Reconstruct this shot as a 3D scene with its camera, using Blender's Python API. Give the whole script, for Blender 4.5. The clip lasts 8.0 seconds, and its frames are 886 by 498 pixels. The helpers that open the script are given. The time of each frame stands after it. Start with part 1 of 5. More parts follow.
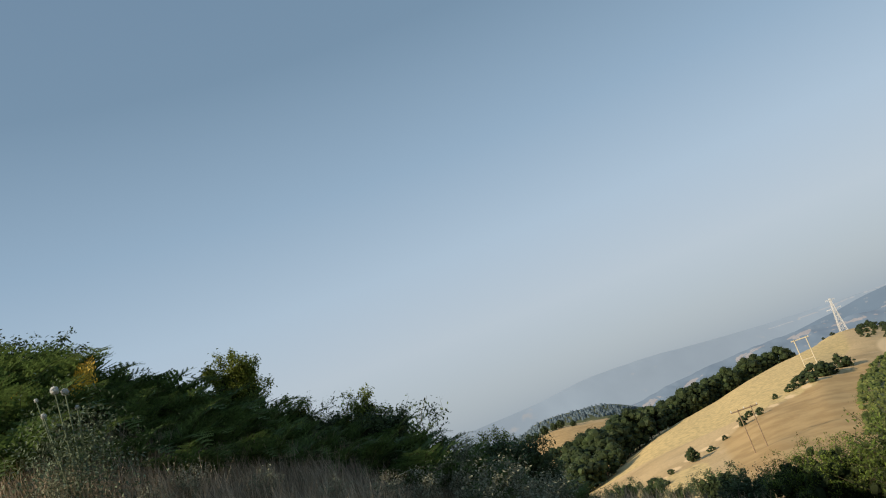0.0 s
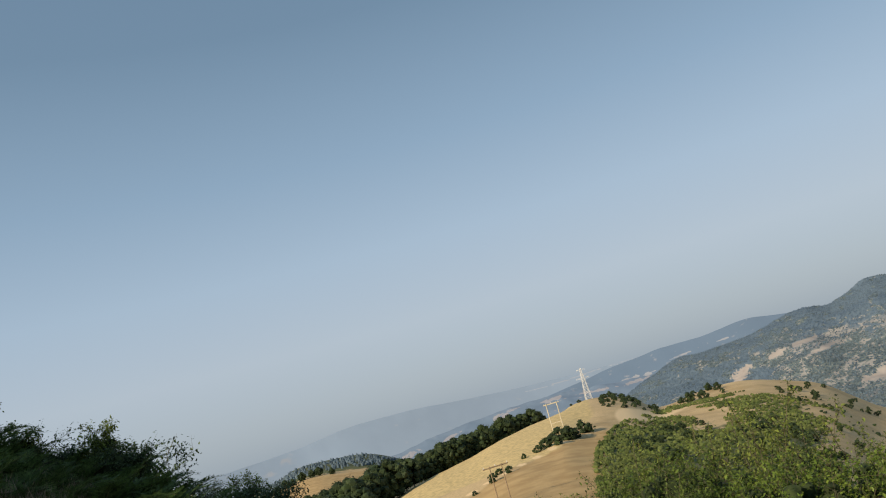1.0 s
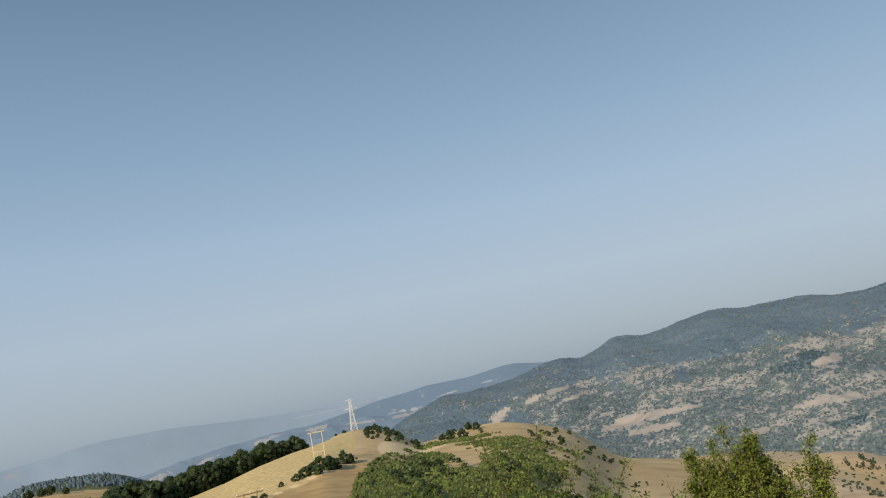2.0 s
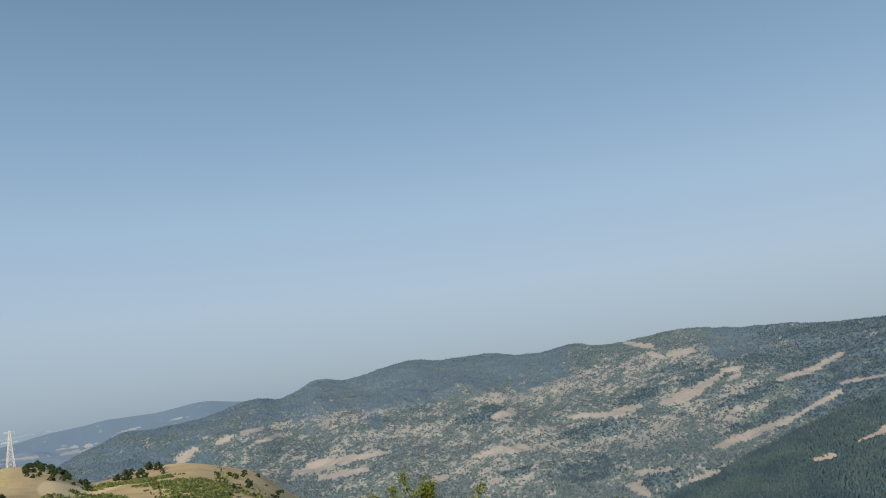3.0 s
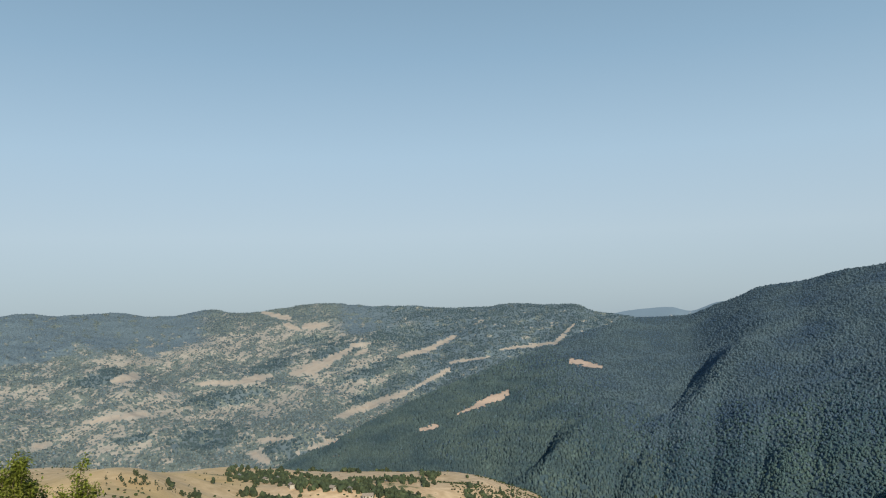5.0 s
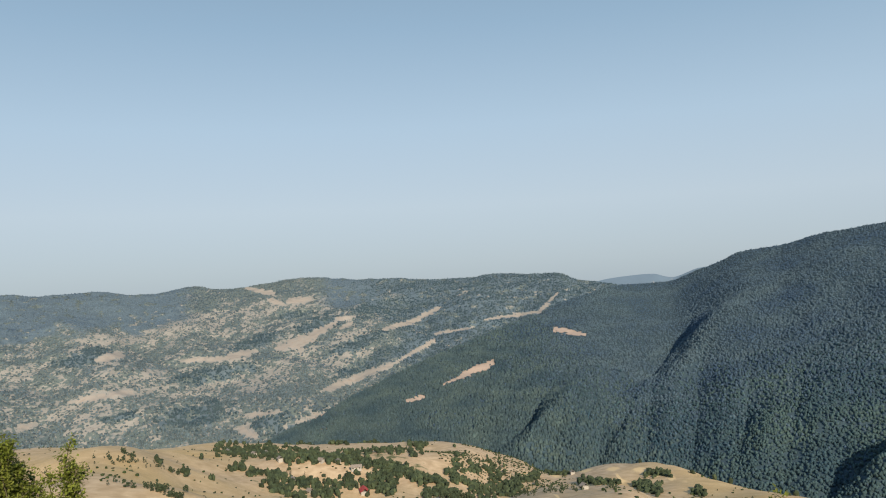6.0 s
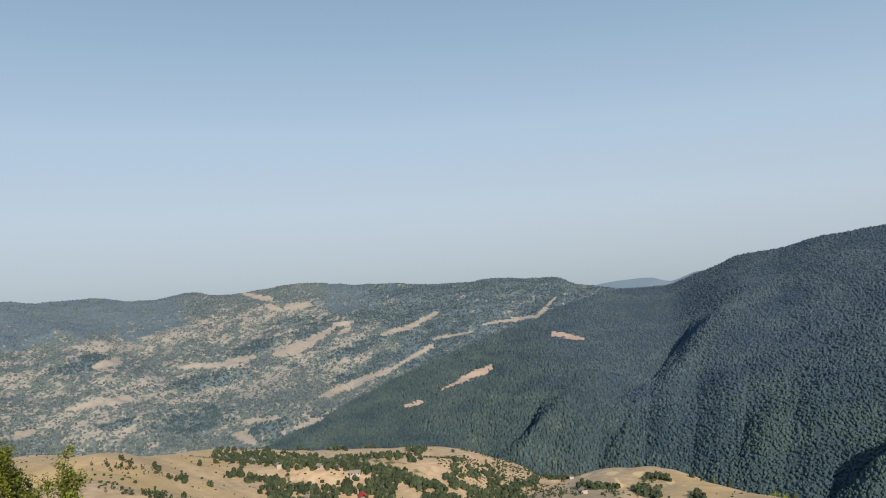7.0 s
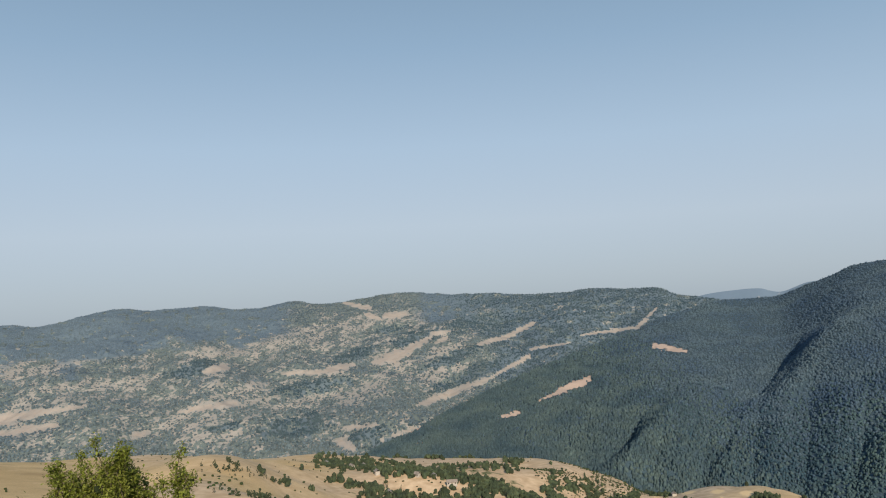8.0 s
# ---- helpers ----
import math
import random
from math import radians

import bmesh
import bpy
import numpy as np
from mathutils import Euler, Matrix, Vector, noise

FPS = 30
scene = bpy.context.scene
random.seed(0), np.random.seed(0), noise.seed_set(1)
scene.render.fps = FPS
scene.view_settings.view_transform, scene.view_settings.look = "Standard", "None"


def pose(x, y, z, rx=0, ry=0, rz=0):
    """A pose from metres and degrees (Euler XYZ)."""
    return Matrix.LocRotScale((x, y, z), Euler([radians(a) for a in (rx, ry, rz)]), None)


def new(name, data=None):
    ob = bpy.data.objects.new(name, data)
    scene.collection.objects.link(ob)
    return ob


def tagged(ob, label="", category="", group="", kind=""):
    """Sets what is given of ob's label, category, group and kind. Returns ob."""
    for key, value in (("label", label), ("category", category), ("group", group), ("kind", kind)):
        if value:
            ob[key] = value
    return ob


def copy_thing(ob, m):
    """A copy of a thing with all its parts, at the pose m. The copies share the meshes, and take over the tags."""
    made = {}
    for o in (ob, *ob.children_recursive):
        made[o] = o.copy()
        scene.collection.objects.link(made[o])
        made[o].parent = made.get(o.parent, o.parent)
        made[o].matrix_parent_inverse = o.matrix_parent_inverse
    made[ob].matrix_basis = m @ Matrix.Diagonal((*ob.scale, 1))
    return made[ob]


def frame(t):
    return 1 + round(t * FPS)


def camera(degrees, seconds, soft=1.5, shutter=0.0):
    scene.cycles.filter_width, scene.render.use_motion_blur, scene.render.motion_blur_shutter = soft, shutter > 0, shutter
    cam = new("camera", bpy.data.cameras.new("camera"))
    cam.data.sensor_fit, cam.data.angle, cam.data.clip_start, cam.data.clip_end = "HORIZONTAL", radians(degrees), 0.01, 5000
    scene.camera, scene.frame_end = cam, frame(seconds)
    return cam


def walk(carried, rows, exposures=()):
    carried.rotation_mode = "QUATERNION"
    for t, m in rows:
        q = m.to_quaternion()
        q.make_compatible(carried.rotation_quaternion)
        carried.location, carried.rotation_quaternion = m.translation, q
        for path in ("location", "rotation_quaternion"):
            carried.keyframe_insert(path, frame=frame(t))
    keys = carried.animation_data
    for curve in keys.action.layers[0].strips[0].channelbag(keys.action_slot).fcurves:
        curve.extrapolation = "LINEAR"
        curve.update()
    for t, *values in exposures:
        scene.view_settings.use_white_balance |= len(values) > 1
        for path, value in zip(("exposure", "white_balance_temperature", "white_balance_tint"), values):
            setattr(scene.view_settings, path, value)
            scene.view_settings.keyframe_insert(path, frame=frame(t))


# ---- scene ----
cam = camera(59.3, 8.0, soft=1.1)
EYE_Z = 1.62
# seconds, yaw, pitch, lean; the lens swings on a short arm round the wrist
TURNS = [
    (0.0, 0.12, 11.09, 19.93),
    (0.5, -8.71, 9.72, 17.64),
    (1.0, -17.52, 8.95, 15.52),
    (2.3, -40.39, 6.83, 9.09),
    (2.5, -44.83, 6.75, 8.24),
    (3.0, -56.08, 6.97, 6.28),
    (3.5, -66.57, 7.41, 4.44),
    (4.0, -74.84, 7.75, 2.51),
    (4.5, -80.22, 7.22, 1.52),
    (4.8, -81.59, 4.78, 1.39),
    (5.0, -82.08, 3.00, 1.38),
    (5.2, -82.53, 2.34, 1.42),
    (6.5, -83.45, 0.56, 3.15),
    (7.0, -83.45, 1.22, 2.88),
    (7.5, -82.43, 1.80, 2.83),
    (7.8, -79.53, 2.04, 2.62),
    (8.0, -76.35, 2.29, 2.77),
]
ARM = 0.13


def eye_height(t):
    """The arm is lifted a little as the view drops into the valley."""
    u = min(1.0, max(0.0, (t - 4.3) / 0.9))
    return EYE_Z + 0.12 * u * u * (3 - 2 * u)


walk(cam, [(t, pose(-ARM * math.sin(radians(yaw)), ARM * math.cos(radians(yaw)) - ARM, eye_height(t), 90 + pitch, lean, yaw))
           for t, yaw, pitch, lean in TURNS],
     exposures=[(0.0, 0.2, 6720, 10), (1.2, 0.08, 6580, 10), (2.5, 0.04, 6250, 8), (3.5, 0.05, 6080, 7), (4.6, 0.07, 6080, 8), (5.0, 0.22, 6400, 4), (6.4, 0.29, 6600, 9), (8.0, 0.18, 6500, 10)])

# ---- daylight: low sun behind, thin haze ----
SUN_AZ, SUN_EL = -115.0, 26.5
world = bpy.data.worlds.new("world")
scene.world = world
world.use_nodes = True
wt = world.node_tree
wt.nodes.clear()
w_out = wt.nodes.new("ShaderNodeOutputWorld")
w_bg = wt.nodes.new("ShaderNodeBackground")
w_sky = wt.nodes.new("ShaderNodeTexSky")
w_co = wt.nodes.new("ShaderNodeTexCoord")
w_lift = wt.nodes.new("ShaderNodeVectorMath")
w_lift.operation = "ADD"
w_lift.inputs[1].default_value = (0, 0, 0.05)
w_sky.sky_type = "NISHITA"
w_sky.sun_disc = False
w_sky.sun_elevation, w_sky.sun_rotation = radians(SUN_EL), radians(SUN_AZ)
w_sky.altitude, w_sky.air_density, w_sky.dust_density, w_sky.ozone_density = 900, 1.0, 3.0, 1.5
w_bg.inputs["Strength"].default_value = 0.11
wt.links.new(w_co.outputs["Generated"], w_lift.inputs[0])
wt.links.new(w_lift.outputs[0], w_sky.inputs[0])
# thin summer haze over the clear sky: pale near the horizon, thinning with height
w_sep = wt.nodes.new("ShaderNodeSeparateXYZ")
w_map = wt.nodes.new("ShaderNodeMapRange")
w_map.inputs["From Min"].default_value, w_map.inputs["From Max"].default_value = -0.1, 1.0
w_haze = wt.nodes.new("ShaderNodeValToRGB")
HAZE = [(-0.06, (0.31, 0.375, 0.44)), (0.0, (0.375, 0.435, 0.50)), (0.07, (0.43, 0.50, 0.575)), (0.17, (0.375, 0.485, 0.60)), (0.29, (0.265, 0.385, 0.515)),
        (0.45, (0.165, 0.262, 0.37)), (1.0, (0.10, 0.17, 0.28))]
elems = w_haze.color_ramp.elements
while len(elems) < len(HAZE):
    elems.new(0.5)
for e, (h, c) in zip(elems, HAZE):
    e.position, e.color = (h + 0.1) / 1.1, (*c, 1)
w_gain = wt.nodes.new("ShaderNodeVectorMath")
w_gain.operation = "SCALE"
w_gain.inputs["Scale"].default_value = 9.1
w_mix = wt.nodes.new("ShaderNodeMix")
w_mix.data_type = "RGBA"
w_mix.inputs[0].default_value = 0.86
wt.links.new(w_co.outputs["Generated"], w_sep.inputs[0])
wt.links.new(w_sep.outputs["Z"], w_map.inputs["Value"])
wt.links.new(w_map.outputs[0], w_haze.inputs[0])
wt.links.new(w_haze.outputs[0], w_gain.inputs[0])
wt.links.new(w_sky.outputs[0], w_mix.inputs[6])
wt.links.new(w_gain.outputs[0], w_mix.inputs[7])
wt.links.new(w_mix.outputs[2], w_bg.inputs["Color"])
wt.links.new(w_bg.outputs[0], w_out.inputs["Surface"])
sun_data = bpy.data.lights.new("sun", "SUN")
sun_data.energy, sun_data.angle, sun_data.color = 4.3, radians(0.6), (1.0, 0.85, 0.66)
sun = new("sun", sun_data)
ca, ce = radians(SUN_AZ), radians(SUN_EL)
sun_from = Vector((math.sin(ca) * math.cos(ce), math.cos(ca) * math.cos(ce), math.sin(ce)))
sun.rotation_euler = (-sun_from).to_track_quat("-Z", "Y").to_euler()
sun.location = sun_from * 60

# ---- numbers: noise, interpolation, terrain ----
rng = np.random.default_rng(7)


def lattice(ix, iy, seed):
    h = (ix.astype(np.int64) * 374761393 + iy.astype(np.int64) * 668265263 + seed * 1442695041) & 0xFFFFFFFF
    h = ((h ^ (h >> 13)) * 1274126177) & 0xFFFFFFFF
    return ((h ^ (h >> 16)) & 0xFFFFFF) / float(0xFFFFFF) * 2 - 1


def grain(x, y, seed=0):
    ix, iy = np.floor(x), np.floor(y)
    fx, fy = x - ix, y - iy
    ux, uy = fx * fx * (3 - 2 * fx), fy * fy * (3 - 2 * fy)
    a, b = lattice(ix, iy, seed), lattice(ix + 1, iy, seed)
    c, d = lattice(ix, iy + 1, seed), lattice(ix + 1, iy + 1, seed)
    return (a + (b - a) * ux) * (1 - uy) + (c + (d - c) * ux) * uy


def fbm(x, y, size, octaves=4, seed=0):
    total, amp, k = 0.0, 1.0, 1.0 / size
    for i in range(octaves):
        total = total + amp * grain(x * k + 17.3 * i, y * k - 9.1 * i, seed + i)
        amp, k = amp * 0.5, k * 2.03
    return total


def smooth(a, b, v):
    u = np.clip((v - a) / (b - a), 0, 1)
    return u * u * (3 - 2 * u)


def through_knots(x, kx, ky):
    """Monotone cubic through short lists of knots."""
    kx, ky = np.asarray(kx, float), np.asarray(ky, float)
    h = np.diff(kx)
    d = np.diff(ky) / h
    m = np.zeros_like(ky)
    m[0], m[-1] = d[0], d[-1]
    for i in range(1, len(kx) - 1):
        if d[i - 1] * d[i] > 0:
            m[i] = 2 * d[i - 1] * d[i] / (d[i - 1] + d[i])
    x = np.clip(x, kx[0], kx[-1])
    i = np.clip(np.searchsorted(kx, x) - 1, 0, len(kx) - 2)
    t = (x - kx[i]) / h[i]
    return ((2 * t**3 - 3 * t**2 + 1) * ky[i] + (t**3 - 2 * t**2 + t) * h[i] * m[i]
            + (3 * t**2 - 2 * t**3) * ky[i + 1] + (t**3 - t**2) * h[i] * m[i + 1])


def tan_deg(a):
    return np.tan(np.radians(a))


# Sections of the hillside: bearing, then (distance, angle below or above the eye) outward from 14 m.
SECTIONS = []


def section(bearing, *nodes):
    SECTIONS.append((bearing, np.array(nodes, float)))


section(-180, (14, 8), (40, 10), (110, 12), (190, 12), (300, 11), (500, 9), (800, 5), (1500, 0), (2600, -3), (4950, -3))
# unseen slope behind the eye, its rise set by how it shades the bank
section(-150, (14, 21), (40, 18), (110, 16), (190, 14), (300, 12), (500, 9), (800, 5), (1500, 0), (2600, -3), (4950, -3))
section(-100, (14, 20.8), (40, 18.2), (110, 16.5), (190, 15), (300, 12), (500, 9), (800, 5), (1500, 0), (2600, -3), (4950, -3))
section(-60, (14, 17.12), (40, 15.12), (110, 11.62), (190, 9.62), (300, 7.62), (500, 4.62), (800, 1.62), (1500, -1.38), (2600, -4), (4950, -4))
section(-28, (14, 5.98), (40, 4.48), (110, 1.48), (190, -0.52), (300, -3.52), (500, -5.52), (800, -6.52), (1500, -7.52), (2600, -8), (4950, -5.2))
section(-16, (14, 0.74), (40, -2.76), (110, -5.76), (190, -6.76), (300, -7.76), (500, -8.76), (800, -8.76), (1500, -7.76), (2600, -8), (4950, -5.2))
section(-5, (14, -5.03), (40, -8.03), (110, -10.03), (190, -11.03), (300, -11.03), (500, -10.03), (800, -8.03), (1100, -5.53), (2600, -8), (4950, -5.2))
section(3, (14, -8.77), (40, -11.27), (110, -11.77), (190, -11.77), (300, -11.07), (430, -9.27), (760, -6.27), (1150, -4.67), (2600, -8), (4950, -5.2))
section(6.3, (14, -9.87), (40, -11.87), (110, -12.37), (190, -11.67), (280, -10.17), (380, -8.97), (760, -5.97), (1150, -3.87), (2600, -8), (4950, -5.2))
section(10.3, (14, -10.99), (40, -12.49), (110, -12.79), (190, -11.29), (280, -9.39), (400, -8.19), (760, -6.69), (1150, -4.19), (2600, -8), (4950, -5.2))
section(13.6, (14, -12.09), (40, -13.59), (110, -13.09), (190, -10.79), (290, -8.59), (420, -7.29), (760, -8.59), (1150, -5.79), (2600, -8), (4950, -5.2))
section(17.5, (14, -13.72), (40, -14.72), (110, -13.52), (190, -10.52), (300, -8.02), (450, -6.52), (760, -10.72), (1150, -8.72), (2600, -8), (4950, -5.2))
section(20.6, (14, -14.82), (40, -15.82), (110, -13.82), (190, -10.22), (300, -7.62), (470, -5.72), (760, -10.82), (1300, -9.82), (2600, -8), (4950, -5.2))
section(24, (14, -15.91), (40, -16.91), (110, -14.41), (190, -10.51), (300, -7.41), (500, -5.21), (760, -10.91), (1300, -9.91), (2600, -8), (4950, -5.2))
section(27, (14, -17), (40, -17.5), (110, -15), (190, -10.9), (350, -7.0), (600, -4.5), (800, -9), (1300, -10), (2600, -8), (4950, -5.2))
section(29.3, (14, -17.6), (40, -18), (110, -15.4), (190, -11.2), (360, -7.4), (600, -4.9), (800, -9), (1300, -10), (2600, -8), (4950, -5.2))
section(31.8, (14, -18.2), (40, -18.5), (110, -15.8), (190, -11.6), (380, -8.0), (600, -6.3), (800, -8), (1300, -10), (2600, -8), (4950, -5.2))
section(36.5, (14, -20), (40, -20), (110, -17), (190, -13), (400, -8.4), (650, -5.95), (850, -8.6), (1300, -10.5), (2600, -8), (4950, -5.2))
section(41.5, (14, -21), (40, -21), (110, -18.5), (190, -15), (400, -10), (650, -7.1), (850, -9.5), (1300, -11), (2600, -8), (4950, -5.2))
section(46, (14, -22), (40, -22), (110, -20), (190, -17), (400, -13), (700, -9.9), (900, -11), (1500, -12.2), (2600, -12), (4950, -5.2))
section(56, (14, -24), (40, -24), (110, -22), (250, -18), (500, -13.6), (800, -11.0), (1000, -12), (1500, -13), (2600, -13), (4950, -5.2))
section(68, (14, -26), (40, -25), (110, -23), (300, -19), (600, -15), (950, -12.3), (1150, -13), (1600, -13.6), (2600, -13), (4950, -5.2))
section(80, (14, -27), (40, -26), (110, -23.5), (300, -20), (600, -16.4), (1000, -12.97), (1200, -13.5), (1700, -14), (2600, -13), (4950, -5.2))
section(84, (14, -27), (40, -26), (130, -23.5), (420, -18.9), (640, -16.7), (990, -13.2), (1180, -14.4), (1600, -14.6), (2600, -13.5), (4950, -5.2))
section(87.5, (14, -27), (40, -26), (150, -23.2), (540, -17.35), (690, -16.9), (960, -14.2), (1150, -15.6), (1500, -15.4), (2600, -14), (4950, -5.2))
section(91, (14, -27), (40, -26), (150, -23), (560, -16.56), (690, -16.85), (900, -15.4), (1080, -16.5), (1400, -15.8), (2600, -13), (4950, -5.2))
section(95.3, (14, -27), (40, -26), (150, -23), (560, -16.25), (680, -16.7), (880, -14.75), (1040, -16.6), (1350, -16), (2600, -11), (4950, -5.2))
section(98.5, (14, -27), (40, -26), (150, -23.2), (520, -17.4), (650, -16.8), (850, -14.92), (1000, -16.9), (1300, -16.3), (2600, -10), (4950, -5.2))
section(102.5, (14, -27), (40, -26), (130, -23.6), (420, -18.8), (570, -17.2), (760, -15.98), (930, -18.2), (1250, -17.4), (2600, -10), (4950, -5.2))
section(107, (14, -27), (40, -26), (110, -24), (300, -20.5), (500, -17.6), (700, -16.5), (900, -19), (1200, -18), (2600, -10), (4950, -5.2))
section(113, (14, -27), (40, -26), (110, -24), (300, -21), (500, -18.4), (650, -17.2), (900, -20), (1200, -19), (2600, -10), (4950, -5.2))
section(140, (14, -20), (40, -20), (110, -18), (300, -16), (500, -14), (650, -13), (900, -13), (1200, -11), (2600, -6), (4950, -4))
section(180, (14, 8), (40, 10), (110, 12), (190, 12), (300, 11), (500, 9), (800, 5), (1500, 0), (2600, -3), (4950, -3))
BEARINGS = [s[0] for s in SECTIONS]
NODE_R = np.array([s[1][:, 0] for s in SECTIONS])
NODE_E = np.array([s[1][:, 1] for s in SECTIONS])


def near_plane(az, r):
    lean = through_knots(az, [-180, -150, -100, -60, -28, -16, -8, -3, 2, 6, 15, 27, 40, 54, 90, 113, 140, 180],
                         [-0.03, 0.25, 0.385, 0.413, 0.376, 0.282, 0.198, 0.131, 0.068, 0.021, -0.054, -0.13, -0.2, -0.28, -0.4, -0.4, -0.25, -0.03])
    return lean * np.maximum(r - 0.9, 0) * smooth(0.6, 3.0, r)


def ground_z(az, r):
    """Height of the land at a bearing (degrees from +y towards +x) and distance."""
    az, r = np.broadcast_arrays(np.asarray(az, float), np.asarray(r, float))
    shape, az, r = az.shape, az.ravel(), r.ravel()
    n = NODE_R.shape[1]
    ring = [np.full_like(r, 8.0)]
    tall = [near_plane(az, 8.0)]
    for k in range(n):
        rk = through_knots(az, BEARINGS, NODE_R[:, k])
        ek = through_knots(az, BEARINGS, NODE_E[:, k])
        ring.append(rk)
        tall.append(EYE_Z + rk * tan_deg(ek))
    ring, tall = np.array(ring), np.array(tall)
    h = np.diff(ring, axis=0)
    d = np.diff(tall, axis=0) / h
    m = np.zeros_like(tall)
    m[0], m[-1] = d[0], d[-1]
    ok = d[:-1] * d[1:] > 0
    m[1:-1] = np.where(ok, 2 * d[:-1] * d[1:] / np.where(ok, d[:-1] + d[1:], 1), 0)
    i = np.clip((r[None, :] >= ring).sum(0) - 1, 0, n - 1)
    c = np.arange(len(r))
    t = np.clip((r - ring[i, c]) / h[i, c], 0, 1)
    z = ((2 * t**3 - 3 * t**2 + 1) * tall[i, c] + (t**3 - 2 * t**2 + t) * h[i, c] * m[i, c]
         + (3 * t**2 - 2 * t**3) * tall[i + 1, c] + (t**3 - t**2) * h[i, c] * m[i + 1, c])
    z = np.where(r < 8, near_plane(az, r), z)
    x, y = r * np.sin(np.radians(az)), r * np.cos(np.radians(az))
    z = z + 0.05 * fbm(x, y, 2.2, 3, 3) * smooth(1.2, 4, r)
    z = z + 0.5 * fbm(x, y, 30, 3, 5) * smooth(20, 90, r)
    z = z + 4.5 * fbm(x, y, 130, 4, 9) * smooth(200, 500, r) * (0.35 + 0.65 * smooth(44, 60, az))
    crest = ring[6]
    z = z + (17.0 - 13.5 * smooth(81, 87, az)) * fbm(x, y, 190, 4, 13) * smooth(50, 58, az) * smooth(280, 420, r) * smooth(0.97, 0.80, r / crest)
    z = z + 13 * np.exp(-((az - 60) / 5.0) ** 2 - ((r - 560) / 120) ** 2) - 9 * np.exp(-((az - 73.5) / 3.5) ** 2 - ((r - 560) / 90) ** 2)
    z = z - 5 * np.exp(-((az - 86) / 1.2) ** 2 - ((r - 800) / 90) ** 2) + 3 * np.exp(-((az - 83.6) / 1.5) ** 2 - ((r - 860) / 70) ** 2)
    return z.reshape(shape)


def at(az, r, up=0.0):
    a = radians(az)
    return Vector((r * math.sin(a), r * math.cos(a), float(ground_z(az, r)) + up))


# ---- materials ----
def material(name, rough=0.9):
    m = bpy.data.materials.new(name)
    m.use_nodes = True
    nt = m.node_tree
    b = nt.nodes["Principled BSDF"]
    b.inputs["Roughness"].default_value = rough
    b.inputs["Specular IOR Level"].default_value = 0.25
    return m, nt, b


def node(nt, kind, **values):
    n = nt.nodes.new(kind)
    for key, value in values.items():
        if key == "blend":
            n.data_type, n.blend_type = "RGBA", value
        elif key == "op":
            n.operation = value
    return n


def noise_node(nt, size, detail=4.0, vector=None, stretch=None):
    """Noise with features of that size in metres, in the object's own space."""
    co = nt.nodes.new("ShaderNodeTexCoord")
    mp = nt.nodes.new("ShaderNodeMapping")
    nt.links.new(co.outputs["Object"], mp.inputs["Vector"])
    s = 1.0 / size
    mp.inputs["Scale"].default_value = (s, s, s) if stretch is None else tuple(s * k for k in stretch)
    n = nt.nodes.new("ShaderNodeTexNoise")
    n.inputs["Scale"].default_value = 1.0
    n.inputs["Detail"].default_value = detail
    nt.links.new(mp.outputs["Vector"], n.inputs["Vector"])
    return n


def ramp(nt, source, *stops):
    n = nt.nodes.new("ShaderNodeValToRGB")
    e = n.color_ramp.elements
    while len(e) < len(stops):
        e.new(0.5)
    for el, (p, col) in zip(e, stops):
        el.position, el.color = p, (*col, 1)
    nt.links.new(source, n.inputs["Fac"])
    return n


def mix(nt, fac, a, b, blend="MIX"):
    n = node(nt, "ShaderNodeMix", blend=blend)
    for slot, v in (("Factor", fac), ("A", a), ("B", b)):
        s = [i for i in n.inputs if i.name == slot and i.type == ("VALUE" if slot == "Factor" else "RGBA")][0]
        if isinstance(v, (int, float)):
            s.default_value = v
        elif isinstance(v, tuple):
            s.default_value = (*v, 1)
        else:
            nt.links.new(v, s)
    return [o for o in n.outputs if o.type == "RGBA"][0]


def steps(nt, source, lo, hi):
    n = nt.nodes.new("ShaderNodeMapRange")
    n.interpolation_type = "SMOOTHSTEP"
    n.inputs["From Min"].default_value, n.inputs["From Max"].default_value = lo, hi
    nt.links.new(source, n.inputs["Value"])
    return n.outputs["Result"]


def arith(nt, op, a, b):
    n = node(nt, "ShaderNodeMath", op=op)
    for i, v in enumerate((a, b)):
        if isinstance(v, (int, float)):
            n.inputs[i].default_value = v
        else:
            nt.links.new(v, n.inputs[i])
    return n.outputs[0]


def bumped(nt, b, source, strength, distance):
    n = nt.nodes.new("ShaderNodeBump")
    n.inputs["Strength"].default_value, n.inputs["Distance"].default_value = strength, distance
    nt.links.new(source, n.inputs["Height"])
    nt.links.new(n.outputs[0], b.inputs["Normal"])


def cover_of(nt, name):
    n = nt.nodes.new("ShaderNodeAttribute")
    n.attribute_name = name
    return n.outputs["Fac"]


